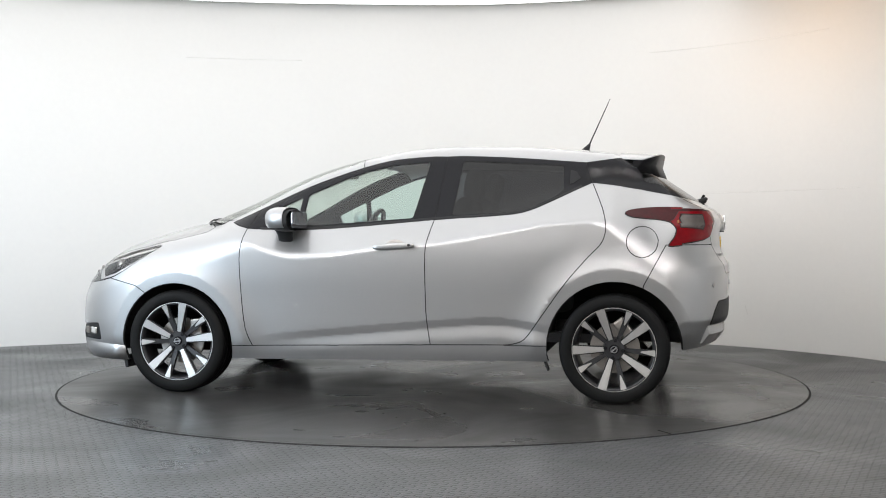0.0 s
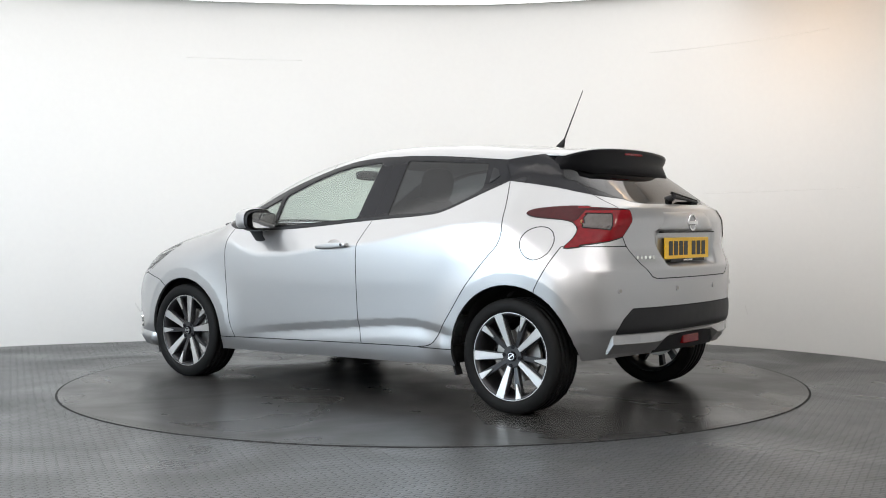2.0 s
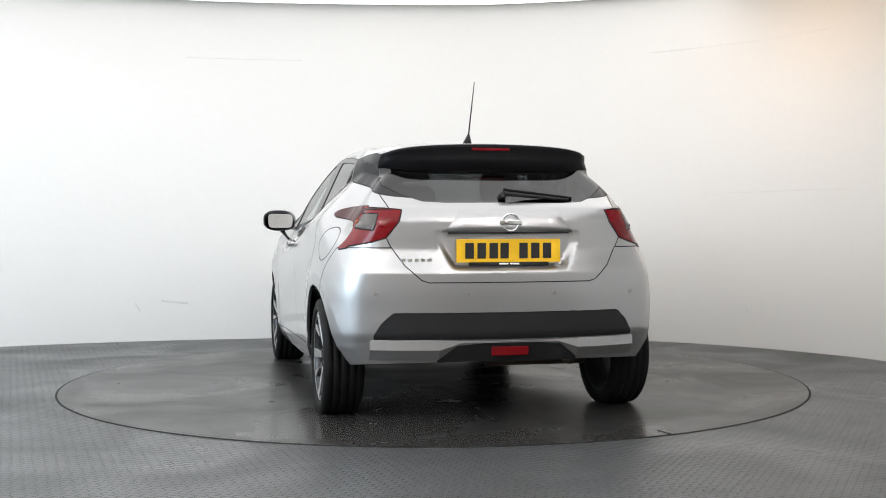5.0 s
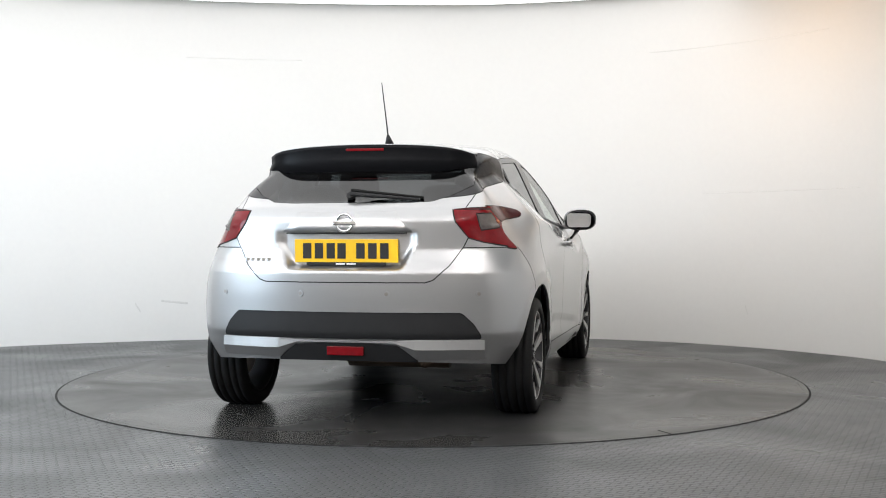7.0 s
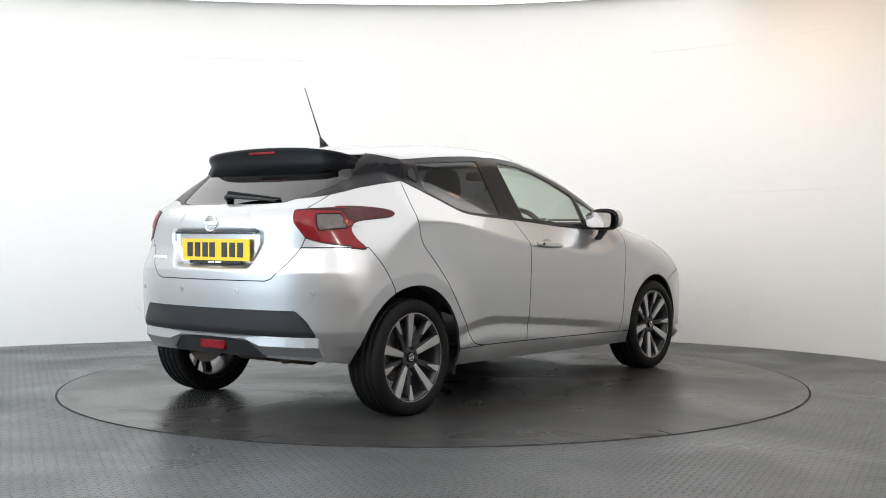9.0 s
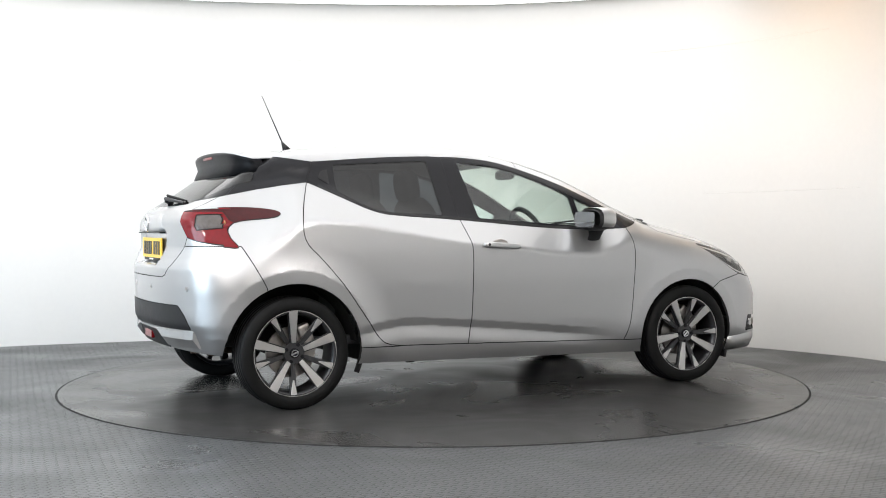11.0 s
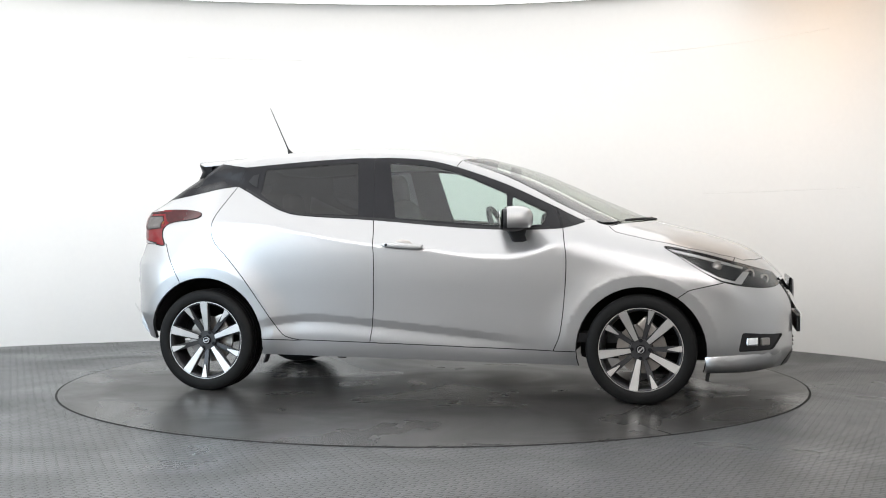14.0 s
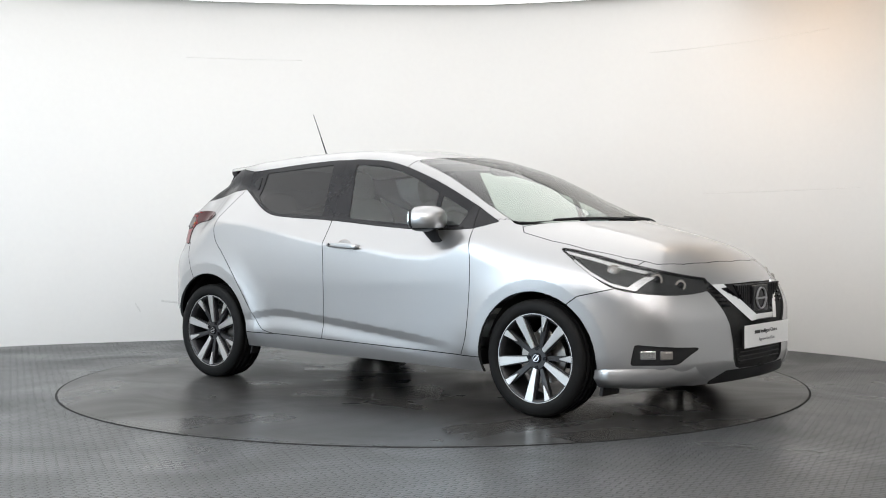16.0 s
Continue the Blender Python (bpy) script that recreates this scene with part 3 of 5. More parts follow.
TAIL_SIDE = spline([(-1.317, 1.032), (-1.35, 1.050), (-1.45, 1.062), (-1.60, 1.064), (-1.75, 1.060), (-1.88, 1.045), (-1.88, 0.86), (-1.72, 0.856), (-1.63, 0.857), (-1.549, 0.852), (-1.578, 0.90), (-1.588, 0.940), (-1.572, 0.968), (-1.525, 0.990), (-1.39, 1.005), (-1.34, 1.014)], 3, True)
TAIL_END = [(0.514, 1.043), (0.70, 1.062), (0.95, 1.08), (0.95, 0.83), (0.79, 0.857), (0.655, 0.886), (0.592, 0.906), (0.531, 0.985)]
SCREEN_T = [(0.30, -0.1), (0.30, 0.12), (0.275, 0.3), (0.215, 0.50), (0.235, 0.525), (0.60, 0.598), (1.00, 0.678), (1.045, 0.67), (1.10, 0.60), (1.19, 0.45), (1.265, 0.25), (1.30, 0.0), (1.30, -0.1)]
COWL_T = [(1.30, -0.1), (1.30, 0.0), (1.265, 0.25), (1.19, 0.45), (1.10, 0.60), (1.045, 0.67), (1.00, 0.678), (1.03, 0.692), (1.07, 0.68), (1.125, 0.615), (1.22, 0.46), (1.30, 0.25), (1.335, 0.0), (1.335, -0.1)]
HOOD_T = [(1.335, -0.1), (1.335, 0.0), (1.30, 0.25), (1.22, 0.46), (1.125, 0.615), (1.08, 0.69), (1.12, 0.735), (1.30, 0.745), (1.50, 0.725), (1.68, 0.665), (1.80, 0.565), (1.865, 0.42), (1.905, 0.25), (1.925, 0.0), (1.925, -0.1)]
ROOF_T = [(0.30, -0.1), (0.30, 0.12), (0.275, 0.3), (0.215, 0.50), (0.19, 0.62), (0.19, 0.9), (-1.30, 0.9), (-1.30, -0.1)]
BOTTOM = [(-2.5, 0.318), (-1.87, 0.315), (-1.60, 0.285), (-0.9, 0.222), (0.9, 0.200), (1.62, 0.168), (2.02, 0.185), (2.5, 0.2), (2.5, -0.5), (-2.5, -0.5)]
REAR_VALANCE = rounded([(-0.2, 0.549), (0.565, 0.549), (0.62, 0.496), (0.652, 0.440), (0.652, 0.424), (-0.2, 0.424)], 0.012, 2)
GRILLE = [(-0.2, 0.672), (0.40, 0.668), (0.425, 0.655), (0.38, 0.58), (0.315, 0.47), (0.29, 0.38), (0.285, 0.30), (0.26, 0.262), (0.22, 0.252), (-0.2, 0.248)]
FOG = rounded([(1.795, 0.390), (2.012, 0.372), (1.955, 0.297), (1.775, 0.293)], 0.012, 2)

BAND = [(-0.2, 1.240), (0.40, 1.240), (0.44, 1.252), (0.555, 1.262), (0.53, 1.345), (0.3, 1.36), (-0.2, 1.36)]
DIFFUSE = [(-0.2, 0.404), (0.235, 0.404), (0.345, 0.327), (0.36, 0.26), (-0.2, 0.26)]
DRL = [(1.47, 0.803), (1.57, 0.742), (1.67, 0.690), (1.755, 0.668), (1.80, 0.72), (1.835, 0.715), (1.79, 0.650), (1.69, 0.672), (1.57, 0.728), (1.46, 0.79)]
DRL_TOP = [(1.405, 0.843), (1.55, 0.811), (1.67, 0.780), (1.80, 0.742), (1.795, 0.732), (1.66, 0.768), (1.55, 0.797), (1.43, 0.827)]
CHIN = [(-0.2, 0.245), (0.33, 0.245), (0.43, 0.20), (0.44, 0.1), (-0.2, 0.1)]


def inside_one(poly, u, v):
    return bool(within(poly, np.array([u]), np.array([v]))[0])


def in_end(c):
    """On the tail lamp as seen from behind, or forward of the corner."""
    return c[0] > -1.62 or inside_one(TAIL_END, c[1], c[2])


def in_side(c):
    return inside_one(TAIL_SIDE, c[0], c[2])


CUTS = [
    ("gap", "S", BOTTOM, lambda c: True),
    ("gap", "S", circle(-1.2625, 0.300, 0.362), lambda c: c[1] > 0.5),
    ("gap", "S", circle(1.2625, 0.288, 0.346), lambda c: c[1] > 0.5),
    ("windscreen", "T", SCREEN_T, lambda c: c[2] > 0.93 and c[0] > 0.1),
    ("cowl", "T", COWL_T, lambda c: c[2] > 0.85 and c[0] > 0.9),
    ("front_pane", "S", FRONT_PANE, lambda c: c[1] > 0.4),
    ("quarter_pane", "S", QUARTER, lambda c: c[1] > 0.4),
    ("rear_pane", "S", REAR_PANE, lambda c: c[1] > 0.4),
    ("hatch_band", "R", BAND, lambda c: c[0] < -1.3 and c[2] > 1.0),
    ("rear_window", "R", HATCH_GLASS, lambda c: c[0] < -1.3 and c[2] > 1.0),
    ("front_frame", "S", FRONT_FRAME, lambda c: c[1] > 0.4),
    ("rear_frame", "S", REAR_FRAME, lambda c: c[1] > 0.4),
    ("sail", "S", SAIL, lambda c: c[1] > 0.4),
    ("tail_end_cut", "R", TAIL_END, lambda c: False),
    ("tail_clear", "R", [(0.76, 1.030), (0.62, 1.022), (0.645, 0.943), (0.735, 0.957), (0.76, 0.962)], lambda c: c[0] < -1.612 and c[1] > 0.5 and in_end(c)),
    ("tail_dark", "S", [(-1.2, 1.2), (-1.2, 0.95), (-1.53, 0.97), (-1.575, 1.0), (-1.60, 1.043), (-1.95, 1.043), (-1.95, 1.049), (-1.56, 1.049), (-1.50, 1.2)], lambda c: c[1] > 0.49 and c[0] < -1.2 and in_end(c) and in_side(c)),
    ("tail_lamp", "S", TAIL_SIDE, lambda c: c[1] > 0.49 and c[0] < -1.2 and in_end(c)),
    ("c_trim", "S", C_TRIM, lambda c: c[1] > 0.4),
    ("drl_top", "S", DRL_TOP, lambda c: c[1] > 0.37 and c[0] > 1.2 and inside_one(HEADLAMP, c[0], c[2])),
    ("drl", "S", DRL, lambda c: c[1] > 0.37 and c[0] > 1.2 and inside_one(HEADLAMP, c[0], c[2])),
    ("head_lamp", "S", HEADLAMP, lambda c: c[1] > 0.37 and c[0] > 1.2),
    ("front_door", "S", FRONT_DOOR, lambda c: c[1] > 0.4),
    ("rear_door", "S", REAR_DOOR, lambda c: c[1] > 0.4),
    ("fuel_flap", "S", circle(-1.411, 0.877, 0.083, 28), lambda c: c[1] > 0.4),
    ("valance", "R", REAR_VALANCE, lambda c: c[0] < -1.6),
    ("diffuser", "R", DIFFUSE, lambda c: c[0] < -1.7),
    ("tailgate", "R", HATCH, lambda c: c[0] < -1.3),
    ("hood", "T", HOOD_T, lambda c: c[2] > 0.66 and c[0] > 1.0),
    ("grille_mask", "R", GRILLE, lambda c: c[0] > 1.8),
    ("chin", "R", CHIN, lambda c: c[0] > 1.85),
    ("fog_recess", "S", FOG, lambda c: c[1] > 0.3 and c[0] > 1.5),
    ("roof", "T", ROOF_T, lambda c: c[2] > 1.2),
    ("rear_bumper", "S", [(-1.536, 0.86), (-1.419, 0.642), (-1.38, 0.2), (-2.4, 0.2), (-2.4, 0.86)], lambda c: True),
    ("front_bumper", "S", [(1.70, 0.66), (1.518, 0.619), (1.46, 0.58), (1.40, 0.1), (2.6, 0.1), (2.6, 0.90), (1.80, 0.90)], lambda c: True),
    ("sill", "S", [(-1.0, 0.15), (1.0, 0.15), (1.0, 0.279), (0.795, 0.281), (0.79, 0.31), (-0.253, 0.335), (-0.655, 0.335), (-0.662, 0.311), (-0.70, 0.309), (-0.94, 0.312), (-1.0, 0.30)], lambda c: c[1] > 0.4),
    ("front_wing", "S", [(0.3, 0.2), (1.8, 0.2), (1.8, 1.2), (0.3, 1.2)], lambda c: c[1] > 0.3 and c[2] < 1.0),
]


def cut_body():
    """All the panels of the left half, each as a bmesh."""
    bm = half_body()
    for nm, view, poly, cond in CUTS[:-1]:
        if nm in ("drl", "drl_top", "tail_clear", "tail_dark", "tail_lamp", "tail_end_cut"):
            knife(bm, poly, view, (lambda c: c[0] > 1.2 and c[1] > 0.3) if nm[:3] == "drl" else (lambda c: c[0] < -1.2 and c[1] > 0.4))
        else:
            knife(bm, poly, view, cond)
    bmesh.ops.remove_doubles(bm, verts=bm.verts, dist=0.0016)
    bmesh.ops.dissolve_degenerate(bm, edges=bm.edges, dist=0.0008)
    bmesh.ops.recalc_face_normals(bm, faces=bm.faces)
    bm.faces.ensure_lookup_table()
    if sum(f.normal.y * f.calc_area() for f in bm.faces) < 0:
        bmesh.ops.reverse_faces(bm, faces=bm.faces)
    bm.normal_update()
    bm.verts.ensure_lookup_table(), bm.faces.ensure_lookup_table()
    cs = np.array([f.calc_center_median()[:] for f in bm.faces])
    taken = np.full(len(cs), -1)
    for n, (_, view, poly, cond) in enumerate(CUTS):
        i, j = VIEW[view]
        ok = within(poly, cs[:, i], cs[:, j]) & (taken < 0)
        for q in np.nonzero(ok)[0]:
            if cond(cs[q]):
                taken[q] = n
    # scraps left where cuts meet join the panel beside them
    bm.faces.index_update()
    done = np.zeros(len(cs), bool)
    for f in bm.faces:
        if done[f.index]:
            continue
        isle, heap, area = [], [f], 0.0
        done[f.index] = True
        while heap:
            g = heap.pop()
            isle.append(g)
            area += g.calc_area()
            for e in g.edges:
                for h in e.link_faces:
                    if not done[h.index] and taken[h.index] == taken[g.index]:
                        done[h.index] = True
                        heap.append(h)
        if area < 0.0012:
            votes = {}
            for g in isle:
                for e in g.edges:
                    for h in e.link_faces:
                        if taken[h.index] != taken[g.index]:
                            votes[taken[h.index]] = votes.get(taken[h.index], 0) + e.calc_length()
            if votes:
                win = max(votes, key=votes.get)
                for g in isle:
                    taken[g.index] = win
    co = [v.co.copy() for v in bm.verts]
    no = [Vector(q) for q in slope(np.array([v.co[:] for v in bm.verts]))]
    names = {}
    for q, f in enumerate(bm.faces):
        nm = CUTS[taken[q]][0] if taken[q] >= 0 else "pillar" if cs[q][0] > 0 else "roof" if cs[q][2] > 1.27 else "rear_quarter"
        names.setdefault(nm, []).append([v.index for v in f.verts])
    bm.free()
    return co, no, names


CO, NO, PANELS = cut_body()


def panel(name, sides, gap=0.0026, lip=0.014, lift=0.0, join=False):
    """Panel meshes: sides (1,) left, (-1,) right, (1, -1) both halves in one."""
    bm = bmesh.new()
    for s in sides:
        vm = {}
        for f in PANELS[name]:
            for v in f:
                if v not in vm:
                    p = CO[v] + NO[v] * lift
                    vm[v] = bm.verts.new((p.x, s * p.y, p.z))
            vs = [vm[v] for v in f]
            try:
                bm.faces.new(vs if s > 0 else vs[::-1])
            except ValueError:
                pass
        vn = {vm[v]: Vector((NO[v].x, s * NO[v].y, NO[v].z)) for v in vm}
        edge = [e for e in bm.edges if len(e.link_faces) == 1 and e.verts[0] in vn]
        if len(sides) == 2:
            edge = [e for e in edge if not (abs(e.verts[0].co.y) < 0.002 and abs(e.verts[1].co.y) < 0.002)]
        inw = {}
        for e in edge:
            f = e.link_faces[0]
            d = f.calc_center_median() - (e.verts[0].co + e.verts[1].co) / 2
            t = (e.verts[1].co - e.verts[0].co).normalized()
            d = (d - t * d.dot(t))
            if d.length > 1e-6:
                d.normalize()
                for v in e.verts:
                    inw[v] = inw.get(v, Vector()) + d
        for v, d in inw.items():
            if d.length > 1e-3:
                v.co += d.normalized() * gap
        low = {v: bm.verts.new(v.co - vn[v] * lip) for e in edge for v in e.verts}
        for e in edge:
            a, b = e.verts
            lo = e.link_loops[0]
            if lo.vert is not a:
                a, b = b, a
            try:
                bm.faces.new((b, a, low[a], low[b])).material_index = 1
            except ValueError:
                pass
            e.smooth = False
    if len(sides) == 2:
        mid = [v for v in bm.verts if abs(v.co.y) < 0.0015]
        for v in mid:
            v.co.y = 0
        bmesh.ops.remove_doubles(bm, verts=mid, dist=0.0002)
    return bm


def shell(names, inset, mat_name, s):
    """A lining that follows the panels on the inside."""
    bm = bmesh.new()
    vm = {}
    for nm in names:
        for f in PANELS.get(nm, ()):
            for v in f:
                if v not in vm:
                    p = CO[v] - NO[v] * inset
                    vm[v] = bm.verts.new((p.x, s * p.y, p.z))
            try:
                bm.faces.new([vm[v] for v in f])
            except ValueError:
                pass
    return bm




def root(f, lo, hi):
    """Where the body's skin lies between an inner and an outer place."""
    for _ in range(30):
        m = (lo + hi) / 2
        if f(m) < 0:
            lo = m
        else:
            hi = m
    return (lo + hi) / 2


def fv(x, y, z):
    return float(field(np.array([x]), np.array([abs(y)]), np.array([z]))[0])


def skin_y(x, z):
    return root(lambda q: fv(x, q, z), 0.1, 1.1)


def skin_x(y, z, end):
    return root(lambda q: fv(q, y, z), 0.8 * end, 2.5 * end)


def skin_z(x, y):
    return root(lambda q: fv(x, y, q), 0.5, 1.8)


def lamp_insides(lamp, s):
    for x, z, r, nm, mat, label in ((1.665, 0.738, 0.036, "reflector", DISC_STEEL, "polished lamp reflector"), (1.835, 0.700, 0.030, "projector", GLOSS_BLACK, "dark projector lens"),
                                    (1.915, 0.672, 0.027, "projector", GLOSS_BLACK, "dark projector lens")):
        y = skin_y(x, z) - 0.030
        bm = bmesh.new()
        d = Vector((0.62, s * 0.78, 0.05)).normalized()
        c = Vector((x, s * y, z))
        cyl(bm, c - d * 0.05, c, r * 0.7, r, 20)
        ring = part(nm, bm, DISC_STEEL if mat is GLOSS_BLACK else mat, lamp, label, False)
        bm = bmesh.new()
        bmesh.ops.create_uvsphere(bm, u_segments=18, v_segments=10, radius=r * 0.78, matrix=Matrix.Translation(c - d * 0.012))
        part("lamp_lens", bm, mat, ring, "", True)


def fog_lamp(rec, s):
    bm = bmesh.new()
    box(bm, 1.842, s * (skin_y(1.842, 0.343) - 0.014), 0.342, 0.078, 0.022, 0.046, Matrix.Rotation(radians(-42 * s), 3, "Z"), 0.009)
    part("fog_lamp", bm, CHROME, rec, "clear fog lamp")
    bm = bmesh.new()
    box(bm, 1.912, s * (skin_y(1.912, 0.343) - 0.013), 0.340, 0.062, 0.020, 0.042, Matrix.Rotation(radians(-48 * s), 3, "Z"), 0.007)
    part("fog_lens", bm, DISC_STEEL, rec, "clear side lamp")


car = thing("car", "silver five-door hatchback with dark alloy wheels, clean, on the turntable", "car")


def skinned(name, bm, mat, parent, label="", smooth=True):
    """A panel whose shading follows the body's true form."""
    ob = part(name, bm, mat, parent, label, True)
    me = ob.data
    me.materials.append(UNDER)          # black panel lips: the shade inside the gaps is put into their colour
    p = np.empty(len(me.vertices) * 3)
    me.vertices.foreach_get("co", p)
    me.normals_split_custom_set_from_vertices(slope(p.reshape(-1, 3)).tolist())
    return ob


def body():
    both = (1, -1)
    lined = [n for n in PANELS if n not in ("gap", "windscreen", "front_pane", "quarter_pane", "rear_pane", "rear_window")]
    for s in both:
        part("body_shell", shell(lined, 0.016, "", s), UNDER, car, "black inner body shell", True)
    for nm in ("hood", "roof", "tailgate", "front_bumper", "rear_bumper"):
        if nm in PANELS:
            skinned(nm, panel(nm, both), PAINT, car, smooth=True)
    out = {}
    PANELS["plain_quarter"] = PANELS["rear_quarter"] + PANELS["fuel_flap"]      # only the left side has a filler
    for s in both:
        for nm in ("front_door", "rear_door", "front_wing", "rear_quarter", "sill", "pillar"):
            out[nm, s] = skinned(nm, panel("plain_quarter" if nm == "rear_quarter" and s < 0 else nm, (s,)), PAINT, car, smooth=True)
        skinned("window_frame", panel("front_frame", (s,), 0.0012), GLOSS_BLACK, out["front_door", s], "gloss black window frame", True)
        skinned("window_frame", panel("rear_frame", (s,), 0.0012), GLOSS_BLACK, out["rear_door", s], "gloss black window frame", True)
        skinned("window_pane", panel("front_pane", (s,), 0.0, 0.004, -0.004), GLASS, out["front_door", s], "clear green-tinted glass", True).visible_shadow = False
        skinned("window_pane", panel("rear_pane", (s,), 0.0, 0.004, -0.004), PRIVACY, out["rear_door", s], "dark privacy glass", True)
        skinned("quarter_light", panel("quarter_pane", (s,), 0.0, 0.004, -0.004), GLASS, out["front_door", s], "small clear pane", True)
        skinned("mirror_sail", panel("sail", (s,)), GLOSS_BLACK, out["front_wing", s], "black corner trim", True)
        skinned("pillar_trim", panel("c_trim", (s,)), GLOSS_BLACK, out["rear_quarter", s], "gloss black rear pillar trim", True)
        if s > 0:
            skinned("fuel_flap", panel("fuel_flap", (s,)), PAINT, out["rear_quarter", s], smooth=True)
        lamp = skinned("tail_lamp", panel("tail_lamp", (s,), 0.0035, 0.02, 0.004), RED_LENS, car, "boomerang-shaped red tail lamp", True)
        skinned("upper_lens", panel("tail_dark", (s,), 0.0, 0.02, 0.005), DARK_RED, lamp, "dark red upper lens", True)
        skinned("reverse_lens", panel("tail_clear", (s,), 0.003, 0.02, 0.004), CLEAR_LENS, lamp, "clear reversing lens", True)
        bm = bmesh.new()
        bmesh.ops.create_uvsphere(bm, u_segments=16, v_segments=8, radius=1, matrix=Matrix.Translation((skin_x(0.70, 0.985, -1) - 0.003, s * 0.70, 0.982)) @ Matrix.Diagonal((0.006, 0.012, 0.014, 1)))
        part("bulb", bm, ORANGE, lamp, "amber bulb behind the lens", True)
        PANELS["lens"] = PANELS["head_lamp"] + PANELS["drl"] + PANELS["drl_top"]
        lamp = skinned("head_lamp", panel("lens", (s,), 0.001, 0.02, 0.0), LAMP_GLASS, car, "clear swept-back head lamp", True)
        skinned("light_guide", panel("drl", (s,), 0.0, 0.004, -0.006), MACHINED, lamp, "white daytime light guide", True)
        skinned("bright_strip", panel("drl_top", (s,), 0.0, 0.004, -0.005), MACHINED, lamp, "bright upper strip", True)
        lamp_insides(lamp, s)
        rec = skinned("fog_recess", panel("fog_recess", (s,), 0.001, 0.01, -0.012), TRIM_BLACK, car, "black fog lamp recess", True)
        fog_lamp(rec, s)
    skinned("windscreen", panel("windscreen", both, 0.001, 0.005), SCREEN, car, "clear laminated windscreen", True).visible_shadow = False
    for s in both:
        for nm in ("front_door", "rear_door"):
            part("door_card", shell([nm], 0.05, "", s), LINING, out[nm, s], "grey door lining", True)
    skinned("cowl", panel("cowl", both, 0.001, 0.01, -0.012), TRIM_BLACK, car, "black cowl panel", True)
    skinned("hatch_band", panel("hatch_band", both, 0.0005, 0.01), GLOSS_BLACK, car, "gloss black band over the rear window", True)
    skinned("diffuser", panel("diffuser", both, 0.002, 0.02, 0.002), TRIM_BLACK, car, "black rear diffuser", True)
    skinned("chin", panel("chin", both, 0.002, 0.02, 0.004), TRIM_BLACK, car, "dark grey front chin", True)
    skinned("rear_window", panel("rear_window", both, 0.001, 0.005), PRIVACY, car, "dark tinted rear window", True)
    skinned("valance", panel("valance", both, 0.002, 0.02, 0.004), TRIM_BLACK, car, "black rear bumper insert", True)
    skinned("grille_mask", panel("grille_mask", both, 0.002, 0.02, -0.02), TRIM_BLACK, car, "black front grille", True)
    return out


BODY = body()

# ---------------------------------------------------------------- wheels


def tyre_mesh():
    bm = bmesh.new()
    half = [(0.224, -0.088), (0.231, -0.097), (0.246, -0.1035), (0.268, -0.102), (0.286, -0.096), (0.295, -0.085)]
    tread = []
    for y in (-0.060, -0.022, 0.022, 0.060):
        tread += [(0.2985, y - 0.005), (0.292, y - 0.004), (0.292, y + 0.004), (0.2985, y + 0.005)]
    spin(bm, half + tread + [(r, -y) for r, y in reversed(half)] + [(0.21, 0.0)], 72)
    return bm


def rim_mesh():
    bm = bmesh.new()
    spin(bm, [(0.2265, -0.090), (0.2265, -0.084), (0.216, -0.080), (0.212, -0.05), (0.206, 0.05), (0.216, 0.088), (0.2265, 0.09), (0.220, 0.095), (0.200, 0.05), (0.206, -0.05), (0.2140, -0.088)], 64)
    return bm


def blade(r0, r1, w0, w1, y0, y1, angle, depth, skew=0.0):
    """A spoke from r0 to r1, its face on the outer side, tapering in width."""
    bm = bmesh.new()
    pts = [(r0, -w0 / 2), (r1, -w1 / 2 + skew), (r1 + 0.002, skew), (r1, w1 / 2 + skew), (r0, w0 / 2)]
    front, back = [], []
    for r, t in pts:
        y = y0 + (y1 - y0) * (r - r0) / (r1 - r0)
        front.append(bm.verts.new((r, y, t)))
        back.append(bm.verts.new((r, y + depth, t * 0.8)))
    k = len(pts)
    bm.faces.new(front), bm.faces.new(back[::-1])
    for i in range(k):
        bm.faces.new((front[i], front[(i + 1) % k], back[(i + 1) % k], back[i]))
    bmesh.ops.recalc_face_normals(bm, faces=bm.faces)
    bmesh.ops.bevel(bm, geom=list(bm.edges), offset=0.0012, segments=1, affect="EDGES")
    bmesh.ops.rotate(bm, verts=bm.verts, cent=(0, 0, 0), matrix=Matrix.Rotation(-angle, 3, "Y"))
    return bm


